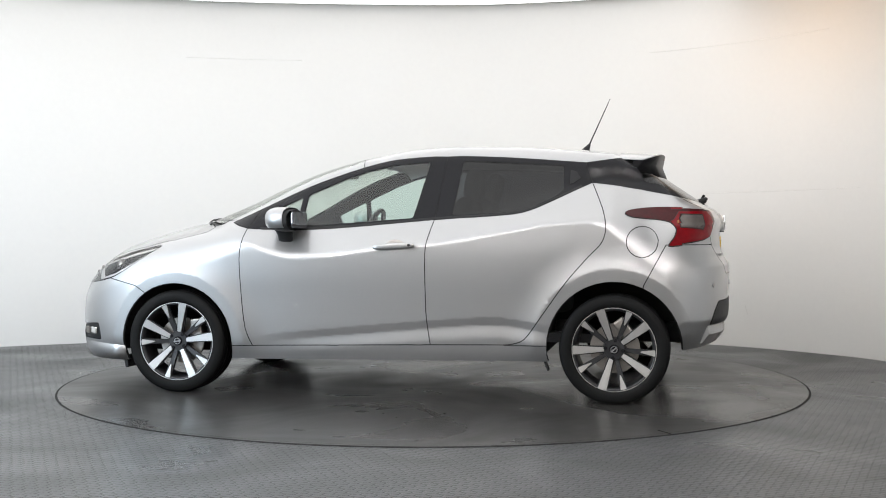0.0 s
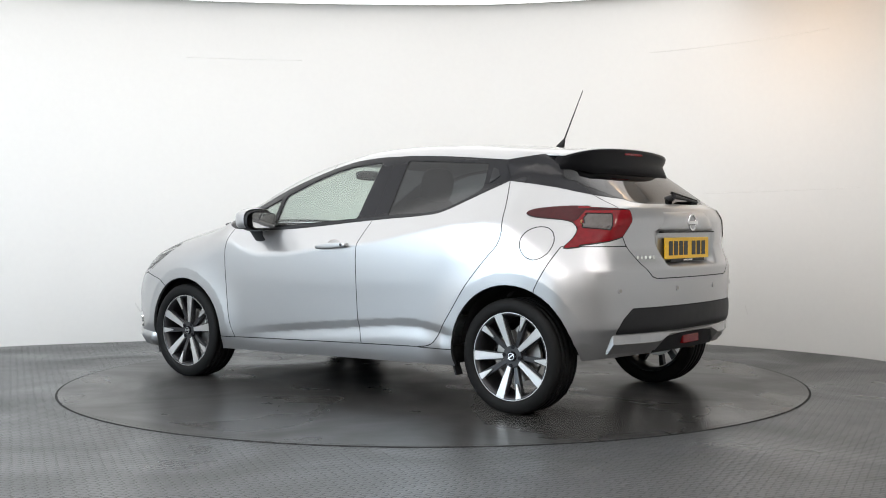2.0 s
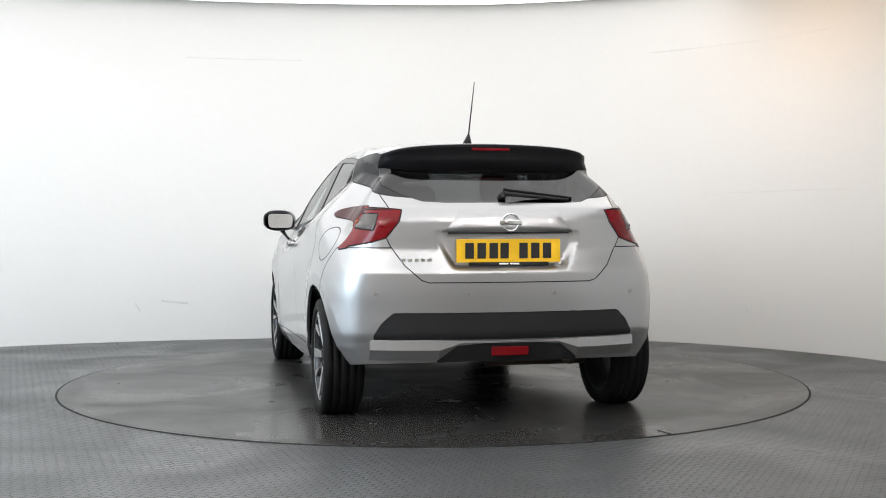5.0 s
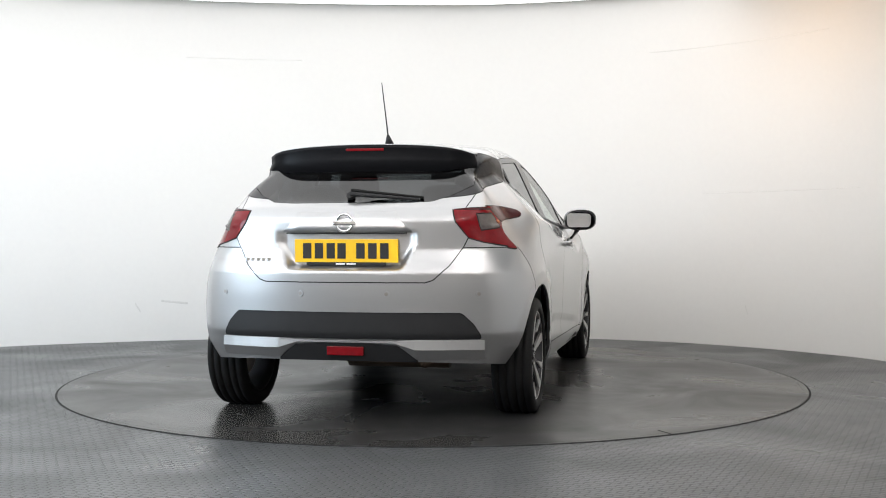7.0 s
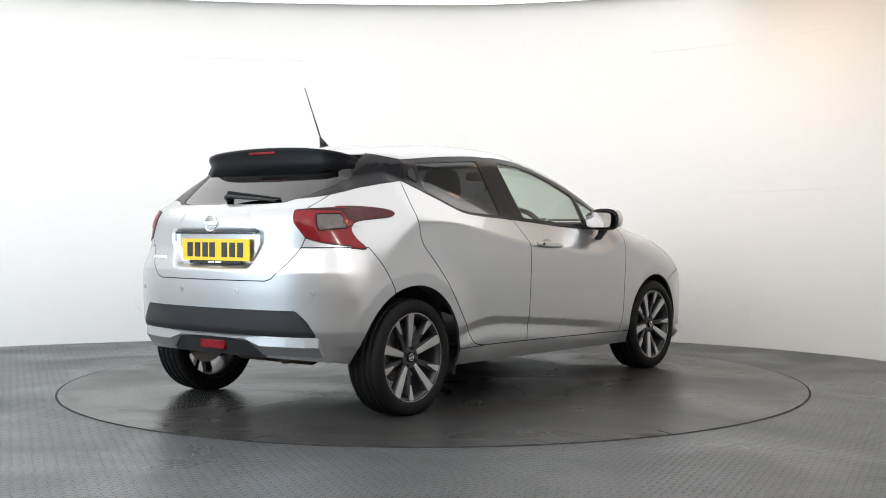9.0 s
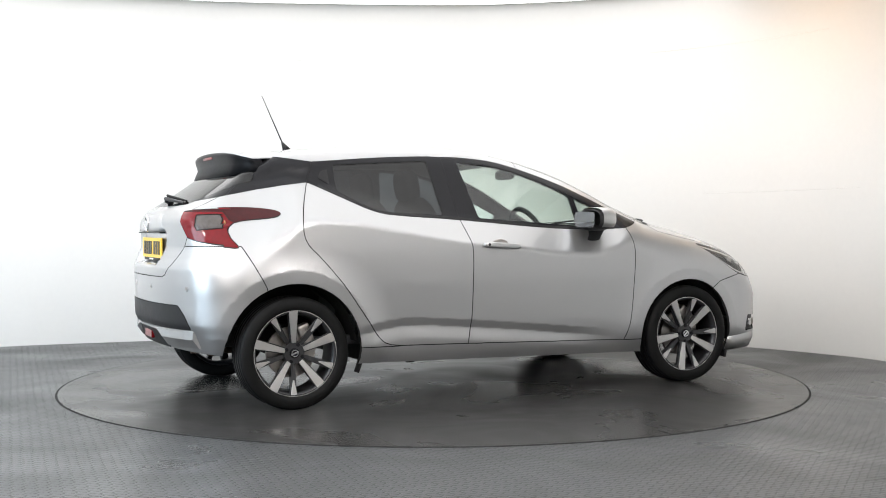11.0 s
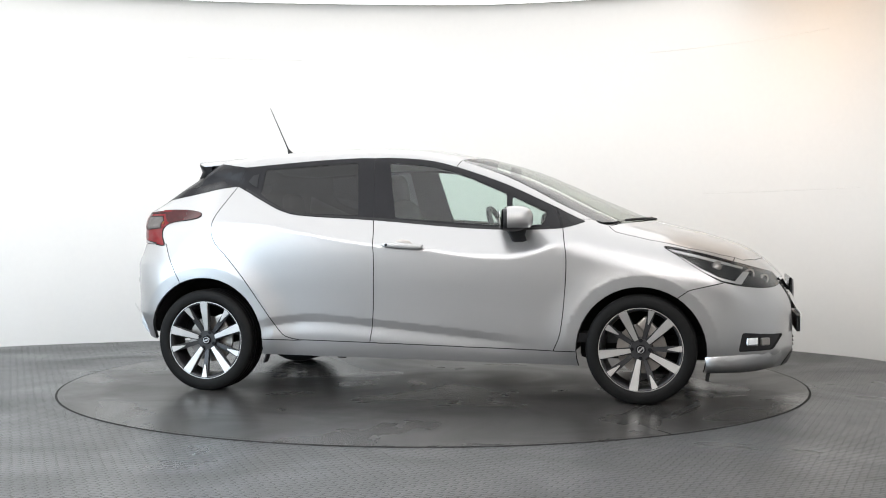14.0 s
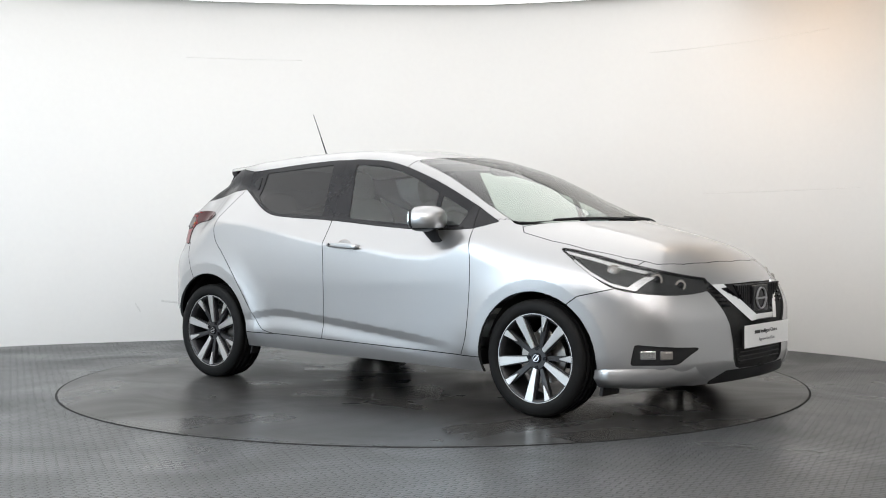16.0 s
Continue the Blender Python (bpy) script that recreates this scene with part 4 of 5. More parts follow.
def wheel(parent):
    """Built with its outer face towards -y."""
    w = part("wheel", rim_mesh(), DARK_ALLOY, parent, "dark alloy wheel with machined spokes", True)
    part("tyre", tyre_mesh(), RUBBER, w, "black low-profile tyre", True)
    bm = bmesh.new()
    spin(bm, [(0.2285, -0.0915), (0.2285, -0.0885), (0.2235, -0.0885), (0.2235, -0.0915)], 72)
    part("rim_edge", bm, MACHINED, w, "machined bright rim edge")
    for k in range(5):
        a = 2 * math.pi * k / 5
        part("spoke", blade(0.054, 0.222, 0.024, 0.050, -0.072, -0.0895, a, 0.020), MACHINED, w, "wide machined spoke")
        part("spoke_web", blade(0.040, 0.222, 0.036, 0.058, -0.060, -0.078, a, 0.03), DARK_ALLOY, w)
        b = a + radians(30)
        part("spoke_web", blade(0.040, 0.222, 0.020, 0.040, -0.056, -0.080, b, 0.03, 0.0), DARK_ALLOY, w)
        part("spoke_tip", blade(0.142, 0.222, 0.006, 0.038, -0.080, -0.0892, b, 0.010, 0.002), MACHINED, w, "machined spoke tip")
    bm = bmesh.new()
    cyl(bm, (0, -0.03, 0), (0, -0.068, 0), 0.066, 0.056, 30)
    part("hub", bm, DARK_ALLOY, w, smooth=False)
    bm = bmesh.new()
    cyl(bm, (0, -0.066, 0), (0, -0.078, 0), 0.027, 0.025, 26)
    cap = part("centre_cap", bm, GLOSS_BLACK, w, "black centre cap with chrome emblem")
    bm = bmesh.new()
    spin(bm, [(0.019, -0.0795), (0.015, -0.0795), (0.015, -0.0775), (0.019, -0.0775)], 24)
    box(bm, 0, -0.0787, 0, 0.044, 0.002, 0.008)
    part("wheel_emblem", bm, CHROME, w, "round chrome emblem")
    for k in range(4):
        a = radians(45 + 90 * k)
        bm = bmesh.new()
        x, z = 0.048 * math.cos(a), 0.048 * math.sin(a)
        cyl(bm, (x, -0.064, z), (x, -0.074, z), 0.0115, 0.010, 6)
        part("wheel_nut", bm, GLOSS_BLACK, w)
    bm = bmesh.new()
    spin(bm, [(0.135, -0.008), (0.135, 0.012), (0.03, 0.012), (0.03, -0.008)], 40)
    part("brake_disc", bm, DISC_STEEL, w, "steel brake disc")
    bm = bmesh.new()
    box(bm, 0.105, 0.0, 0.05, 0.07, 0.07, 0.13, None, 0.012)
    part("brake_caliper", bm, DISC_STEEL, w, "cast brake caliper")
    return w


HUB_Z = 0.2965


def wheels():
    first = wheel(car)
    spots = [(1.2625, -0.757, 0, 44), (-1.2625, -0.757, 0, 21), (1.2625, 0.757, 180, 8), (-1.2625, 0.757, 180, 37.5)]
    for i, (x, y, turn, a) in enumerate(spots):
        m = pose(x, y, HUB_Z, 0, 0, turn) @ Matrix.Rotation(-radians(a), 4, "Y")
        if i == 0:
            first.matrix_basis = m
        else:
            copy_thing(first, m)


wheels()

# ---------------------------------------------------------------- underside, wheel wells


def underside():
    bm = bmesh.new()
    box(bm, 0.0, 0, 0.27, 1.70, 1.50, 0.10, None, 0.02)
    box(bm, 1.45, 0, 0.28, 1.10, 1.06, 0.14, None, 0.03)
    box(bm, -1.34, 0, 0.37, 0.86, 1.06, 0.12, None, 0.03)
    part("underbody", bm, UNDER, car, "black underbody")
    for s in (1, -1):
        for cx, cz, r in ((-1.2625, 0.300, 0.372), (1.2625, 0.288, 0.356)):
            bm = bmesh.new()
            n, rows = 40, (s * 0.775, s * 0.66, s * 0.50)
            grid = [[bm.verts.new((cx + r * math.cos(a), y, cz + r * math.sin(a))) for y in rows] for a in (radians(6 + 168 * i / n) for i in range(n + 1))]
            for i in range(n):
                for j in range(2):
                    bm.faces.new((grid[i][j], grid[i + 1][j], grid[i + 1][j + 1], grid[i][j + 1]))
            c = bm.verts.new((cx, s * 0.50, cz))
            for i in range(n):
                bm.faces.new((grid[i][2], grid[i + 1][2], c))
            part("wheel_well", bm, UNDER, car, "black wheel arch liner", True)
            if cx > 0:
                bm = bmesh.new()
                box(bm, 1.615, s * 0.70, 0.165, 0.02, 0.16, 0.075, Matrix.Rotation(radians(10), 3, "Y"), 0.004)
                part("air_deflector", bm, TRIM_BLACK, car, "black rubber air deflector")
        bm = bmesh.new()
        box(bm, -0.893, s * 0.80, 0.205, 0.010, 0.06, 0.07, Matrix.Rotation(radians(20), 3, "Y"), 0.003)
        part("mud_flap", bm, TRIM_BLACK, car, "small black mud flap")
    bm = bmesh.new()
    cyl(bm, (-1.2625, -0.68, 0.29), (-1.2625, 0.68, 0.29), 0.045, None, 14)
    part("rear_axle", bm, UNDER, car)
    bm = bmesh.new()
    cyl(bm, (-1.40, -0.34, 0.285), (-1.70, -0.36, 0.300), 0.028, 0.030, 20)
    part("tailpipe", bm, EXHAUST, car, "rusty steel tailpipe", True)
    bm = bmesh.new()
    cyl(bm, (-1.60, -0.46, 0.335), (-1.60, 0.05, 0.335), 0.075, None, 18)
    part("silencer", bm, EXHAUST, car, "steel exhaust silencer", True)
    bm = bmesh.new()
    box(bm, -0.38, 0.3, 0.21, 0.10, 0.10, 0.06, None, 0.01)
    box(bm, -0.50, -0.6, 0.21, 0.05, 0.02, 0.05, None, 0.004)
    part("floor_bracket", bm, UNDER, car)


underside()

# ---------------------------------------------------------------- spoiler, lamps, plate and emblem at the tail


def spoiler():
    n, k = 28, 8

    def top(x, y):
        return float(TOP(-1.27)) + 0.06 * (x + 1.27) - 0.085 * y * y - 0.12 * y ** 4 - 0.02 * abs(y / 0.545) ** 10 + 0.003

    def rim(y):
        return -1.515 + 0.14 * y * y + 0.07 * abs(y / 0.545) ** 10

    def blade_top():
        bm = bmesh.new()
        up, dn = [], []
        for i in range(n + 1):
            y = -0.545 + 1.09 * i / n
            xs = [-1.27 + (rim(y) + 1.27) * j / k for j in range(k + 1)]
            up.append([bm.verts.new((x, y, top(x, y))) for x in xs])
            dn.append([bm.verts.new((x, y, top(x, y) - 0.006)) for x in xs])
        for i in range(n):
            for j in range(k):
                bm.faces.new((up[i][j], up[i][j + 1], up[i + 1][j + 1], up[i + 1][j]))
                bm.faces.new((dn[i][j], dn[i + 1][j], dn[i + 1][j + 1], dn[i][j + 1]))
            bm.faces.new((up[i][k], dn[i][k], dn[i + 1][k], up[i + 1][k]))
        for i in (0, n):
            for j in range(k):
                bm.faces.new((up[i][j], dn[i][j], dn[i][j + 1], up[i][j + 1]))
        bmesh.ops.recalc_face_normals(bm, faces=bm.faces)
        return bm

    def rear_face():
        """The black face that falls from the spoiler's rim, hollowed, to the rear window."""
        bm = bmesh.new()
        rows = []
        for i in range(n + 1):
            u = -1 + 2 * i / n
            y0, y1 = 0.547 * u, 0.562 * u
            low = 1.243 + 0.016 * ease(np.array((abs(u) - 0.78) / 0.08))
            x1 = skin_x(y1, float(low), -1) - 0.006
            a = Vector((rim(y0) - 0.001, y0, top(rim(y0), y0) - 0.003))
            b = Vector((x1, y1, float(low)))
            m = a.lerp(b, 0.5) + Vector((0.020, 0, 0))
            e = a + Vector((0.001, 0, -0.016))
            rows.append([bm.verts.new(p) for p in (a + Vector((0.05, 0, -0.004)), a, e, m, b, b + Vector((0.05, 0, 0)))])
        for u, v in zip(rows, rows[1:]):
            for i in range(5):
                bm.faces.new((u[i], u[i + 1], v[i + 1], v[i]))
        bm.faces.new(rows[0]), bm.faces.new(rows[-1])
        bmesh.ops.recalc_face_normals(bm, faces=bm.faces)
        return bm
    sp = part("spoiler", blade_top(), PAINT, car, "silver roof spoiler", True)
    part("spoiler_face", rear_face(), SPOILER_BLACK, sp, "gloss black rear face", True)
    bm = bmesh.new()
    box(bm, -1.508, 0, top(-1.515, 0) - 0.028, 0.014, 0.20, 0.014, None, 0.003)
    part("brake_light", bm, RED_LENS, sp, "red high-level brake light")
    # roof antenna
    bm = bmesh.new()
    z = skin_z(-1.05, 0.0)
    cyl(bm, (-1.035, 0, z - 0.004), (-1.065, 0, z + 0.045), 0.026, 0.007, 16)
    ant = part("antenna", bm, TRIM_BLACK, car, "black whip antenna", True)
    bm = bmesh.new()
    cyl(bm, (-1.062, 0, z + 0.04), (-1.188, 0, 1.735), 0.0045, 0.0022, 8)
    part("antenna_whip", bm, TRIM_BLACK, ant)


spoiler()


def end_bars(bm, xs, y0, z0, y1, z1, count, fill=0.7, depth=0.002, end=-1):
    """A row of plain bars in place of lettering."""
    step = (y1 - y0) / count
    for i in range(count):
        box(bm, xs, y0 + step * (i + 0.5), (z0 + z1) / 2, depth, abs(step) * fill, abs(z1 - z0))


def tail_details():
    # garnish over the plate
    bm = bmesh.new()
    rows = []
    for z, w, out in ((1.036, 0.270, -0.012), (1.034, 0.271, 0.008), (1.0, 0.292, 0.010), (0.965, 0.314, 0.012), (0.938, 0.331, 0.014), (0.934, 0.331, -0.02)):
        rows.append([bm.verts.new((skin_x(w * (1 - i / 8), max(z, 0.95), -1) - (out if 0 < i < 16 else -0.012), w * (1 - i / 8), z)) for i in range(17)])
    for u, v in zip(rows, rows[1:]):
        for i in range(16):
            bm.faces.new((u[i], v[i], v[i + 1], u[i + 1]))
    bmesh.ops.recalc_face_normals(bm, faces=bm.faces)
    part("hatch_garnish", bm, PAINT, car, smooth=True)
    bm = bmesh.new()
    box(bm, -1.838, 0, 0.9300, 0.03, 0.60, 0.007)
    part("hatch_switch", bm, TRIM_BLACK, car, "black opening strip")
    # yellow plate with plain bars
    px = skin_x(0.0, 0.845, -1) - 0.008
    bm = bmesh.new()
    box(bm, px, 0, 0.845, 0.006, 0.522, 0.112, None, 0.0015)
    plate = part("number_plate", bm, YELLOW, car, "yellow rear plate with black characters")
    for y in (0.205, 0.145, 0.085, 0.030, -0.065, -0.125, -0.185):
        bm = bmesh.new()
        box(bm, px - 0.0042, y - 0.008, 0.845, 0.0025, 0.042, 0.075)
        part("plate_bar", bm, INK, plate)
    bm = bmesh.new()
    box(bm, px - 0.002, 0, 0.782, 0.008, 0.40, 0.016, None, 0.001)
    strip = part("plate_holder", bm, TRIM_BLACK, car, "black plate holder strip with pale marks")
    bm = bmesh.new()
    end_bars(bm, px - 0.0065, -0.055, 0.778, 0.055, 0.786, 2, 0.85)
    part("holder_mark", bm, WHITE_SIGN, strip)
    # round chrome emblem
    bx = skin_x(0, 0.98, -1) - 0.013
    bm = bmesh.new()
    spin(bm, [(0.046, -0.005), (0.046, 0.004), (0.036, 0.004), (0.036, -0.005)], 40)
    bmesh.ops.rotate(bm, verts=bm.verts, cent=(0, 0, 0), matrix=Matrix.Rotation(radians(90), 3, "Z"))
    box(bm, 0, 0, 0, 0.012, 0.112, 0.020, None, 0.002)
    bmesh.ops.translate(bm, verts=bm.verts, vec=(bx, 0, 0.98))
    part("emblem", bm, CHROME, car, "round chrome emblem with a bar", True)
    # word of chrome shapes
    bm = bmesh.new()
    for i in range(5):
        y = 0.515 - 0.030 * i
        box(bm, skin_x(y, 0.803, -1) - 0.003, y, 0.803, 0.004, 0.021, 0.017, None, 0.002)
    part("model_badge", bm, CHROME, car, "row of small chrome shapes")
    # parking sensors
    for s in (1, -1):
        for y, z in ((0.215, 0.640), (0.645, 0.640)):
            x = skin_x(y, z, -1)
            bm = bmesh.new()
            d = Vector((-1, s * (0.12 if y < 0.4 else 0.45), 0)).normalized()
            c = Vector((x, s * y, z))
            cyl(bm, c - d * 0.004, c + d * 0.0035, 0.0155, 0.0145, 20)
            ps = part("parking_sensor", bm, PAINT, car)
            bm = bmesh.new()
            cyl(bm, c + d * 0.003, c + d * 0.0045, 0.0095, None, 16)
            part("sensor_eye", bm, DISC_STEEL, ps)
        # bright lower step of the bumper: a facet that faces up and one that faces down
        bm = bmesh.new()

        def at(y, z, out):
            return bm.verts.new((skin_x(y, max(z, 0.33), -1) - out, s * y, z))
        cols = []
        for y in (0.668, 0.60, 0.50, 0.42, 0.345):
            cols.append([at(y, 0.419, -0.012), at(y, 0.416, 0.006), at(y, 0.372, 0.026), at(y, 0.324, 0.008), at(y, 0.320, -0.02)])
        cols.append([at(0.235, 0.414, -0.012), at(0.235, 0.411, 0.004), at(0.245, 0.403, 0.008), at(0.262, 0.392, 0.004), at(0.262, 0.390, -0.02)])
        cols.append([at(0.0, 0.414, -0.012), at(0.0, 0.411, 0.004), at(0.0, 0.404, 0.006), at(0.0, 0.402, 0.002), at(0.0, 0.400, -0.02)])
        for u, v in zip(cols, cols[1:]):
            for i in range(4):
                bm.faces.new((u[i], v[i], v[i + 1], u[i + 1]))
        bm.faces.new(cols[0])
        bmesh.ops.recalc_face_normals(bm, faces=bm.faces)
        part("bumper_step", bm, PAINT, car, "silver lower bumper step")
    bm = bmesh.new()
    box(bm, skin_x(0, 0.36, -1) - 0.004, 0, 0.362, 0.02, 0.185, 0.044, None, 0.004)
    part("fog_light", bm, RED_LENS, car, "red rear fog light")
    # rear wiper
    bm = bmesh.new()
    x0 = skin_x(0.0, 1.105, -1)
    cyl(bm, (x0 + 0.01, 0.005, 1.10), (x0 - 0.03, 0.005, 1.118), 0.022, 0.016, 16)
    wip = part("rear_wiper", bm, TRIM_BLACK, car, "black rear wiper at rest")
    bm = bmesh.new()
    a, b = Vector((x0 - 0.03, 0.0, 1.122)), Vector((skin_x(0.32, 1.10, -1) - 0.014, -0.34, 1.094))
    cyl(bm, a, b, 0.012, 0.006, 10)
    part("wiper_arm", bm, TRIM_BLACK, wip)
    bm = bmesh.new()
    cyl(bm, a + Vector((0.012, 0, 0.018)), (skin_x(0.35, 1.10, -1) - 0.006, -0.36, 1.103), 0.009, 0.006, 8)
    part("wiper_blade", bm, RUBBER, wip)


tail_details()

# ---------------------------------------------------------------- mirrors, handles, side details


def oval(bm, c, size, m=None, u=24, v=14, power=0.75):
    """A soft box: a sphere squared off and scaled."""
    r = bmesh.ops.create_uvsphere(bm, u_segments=u, v_segments=v, radius=1)
    m = m or Matrix.Identity(3)
    for w in r["verts"]:
        p = w.co
        q = Vector([math.copysign(abs(t) ** power, t) * d for t, d in zip(p, size)])
        w.co = m @ q + Vector(c)
    return r["verts"]


def sides():
    for s in (1, -1):
        door, rear = BODY["front_door", s], BODY["rear_door", s]
        # door mirror
        bm = bmesh.new()
        oval(bm, (0.585, s * 0.880, 1.004), (0.100, 0.106, 0.070), Matrix.Rotation(radians(-14 * s), 3, "Z"))
        bmesh.ops.bisect_plane(bm, geom=list(bm.verts) + list(bm.edges) + list(bm.faces), plane_co=(0.535, s * 0.88, 0), plane_no=(-1, s * 0.25, 0), clear_outer=True)
        bmesh.ops.bisect_plane(bm, geom=list(bm.verts) + list(bm.edges) + list(bm.faces), plane_co=(0, 0, 0.955), plane_no=(0, 0, -1), clear_outer=True)
        mir = part("door_mirror", bm, PAINT, car, "silver door mirror with black base", True)
        bm = bmesh.new()
        oval(bm, (0.568, s * 0.880, 0.998), (0.088, 0.101, 0.064), Matrix.Rotation(radians(-14 * s), 3, "Z"))
        bmesh.ops.bisect_plane(bm, geom=list(bm.verts) + list(bm.edges) + list(bm.faces), plane_co=(0.515, s * 0.88, 0), plane_no=(-1, s * 0.25, 0), clear_outer=True)
        part("mirror_housing", bm, TRIM_BLACK, mir, "black mirror housing", True)
        bm = bmesh.new()
        fr = Vector((-1, s * 0.25, 0)).normalized()
        side = Vector((0, 0, 1)).cross(fr)
        c = Vector((0.510, s * 0.878, 1.0))
        prism(bm, rounded([(-0.078, -0.046), (0.078, -0.046), (0.082, 0.044), (-0.082, 0.048)], 0.03, 4), 0.004, Matrix.Translation(c + fr * 0.012) @ Matrix((side, Vector((0, 0, 1)), fr)).transposed().to_4x4())
        part("mirror_glass", bm, MIRROR, mir, "silvered mirror glass")
        bm = bmesh.new()
        ring = []
        for (x, y, z, a, b) in ((0.590, 0.872, 0.952, 0.062, 0.045), (0.592, 0.850, 0.915, 0.045, 0.036), (0.600, 0.815, 0.880, 0.042, 0.045), (0.600, 0.800, 0.862, 0.038, 0.05)):
            ring.append([bm.verts.new((x + a * math.cos(q), s * (y + b * 0.6 * math.sin(q)), z + 0.35 * b * math.sin(q))) for q in (2 * math.pi * i / 16 for i in range(16))])
        for u, v in zip(ring, ring[1:]):
            for i in range(16):
                bm.faces.new((u[i], u[(i + 1) % 16], v[(i + 1) % 16], v[i]))
        bm.faces.new(ring[0]), bm.faces.new(ring[-1])
        bmesh.ops.recalc_face_normals(bm, faces=bm.faces)
        part("mirror_base", bm, TRIM_BLACK, mir, "black mirror stalk", True)
        # front door handle over a slightly raised oval, darker to paint a dish's shade
        y = skin_y(-0.05, 0.855)
        bm = bmesh.new()
        oval(bm, (-0.055, s * (y - 0.001), 0.852), (0.058, 0.0035, 0.038), power=1.0)
        part("handle_dish_shade", bm, DISC_STEEL, door, "darker oval painted as the handle dish's shade", True)
        bm = bmesh.new()
        oval(bm, (-0.052, s * (y + 0.028), 0.853), (0.120, 0.013, 0.017), Matrix.Rotation(radians(3), 3, "Y"), power=0.6)
        for x in (-0.145, 0.045):
            box(bm, x, s * (y + 0.01), 0.853 - 0.05 * x, 0.03, 0.04, 0.02, None, 0.004)
        part("door_handle", bm, PAINT, door, "silver pull handle", True)
        bm = bmesh.new()
        cyl(bm, (-0.142, s * (y + 0.035), 0.859), (-0.142, s * (y + 0.0425), 0.859), 0.008, None, 14)
        part("door_lock", bm, TRIM_BLACK, door)
        # hidden rear door handle in the frame
        bm = bmesh.new()
        hy = [(-1.045, 1.268), (-1.010, 1.276), (-1.008, 1.196), (-1.035, 1.208), (-1.068, 1.232)]
        prism(bm, [(x, z) for x, z in hy], 0.006, Matrix(((1, 0, 0, 0), (0, -0.46 * s, s, s * (skin_y(-1.03, 1.235) + 0.46 * 1.235 - 0.002)), (0, 1, 0, 0), (0, 0, 0, 1))))
        part("rear_handle", bm, TRIM_BLACK, rear, "black hidden handle")
        # rubber strip under the windows
        bm = bmesh.new()
        strip = [(x, z) for x, z in GREEN_LOW if -1.09 < x < 0.82]
        vs = []
        for x, z in strip:
            yy = s * (skin_y(x, z + 0.006) + 0.003)
            vs.append((bm.verts.new((x, yy, z + 0.002)), bm.verts.new((x, s * (skin_y(x, z + 0.014) + 0.003), z + 0.014))))
        for u, v in zip(vs, vs[1:]):
            bm.faces.new((u[0], v[0], v[1], u[1]))
        part("waist_seal", bm, TRIM_BLACK, door, "black waist seal", True)


sides()

# ---------------------------------------------------------------- nose


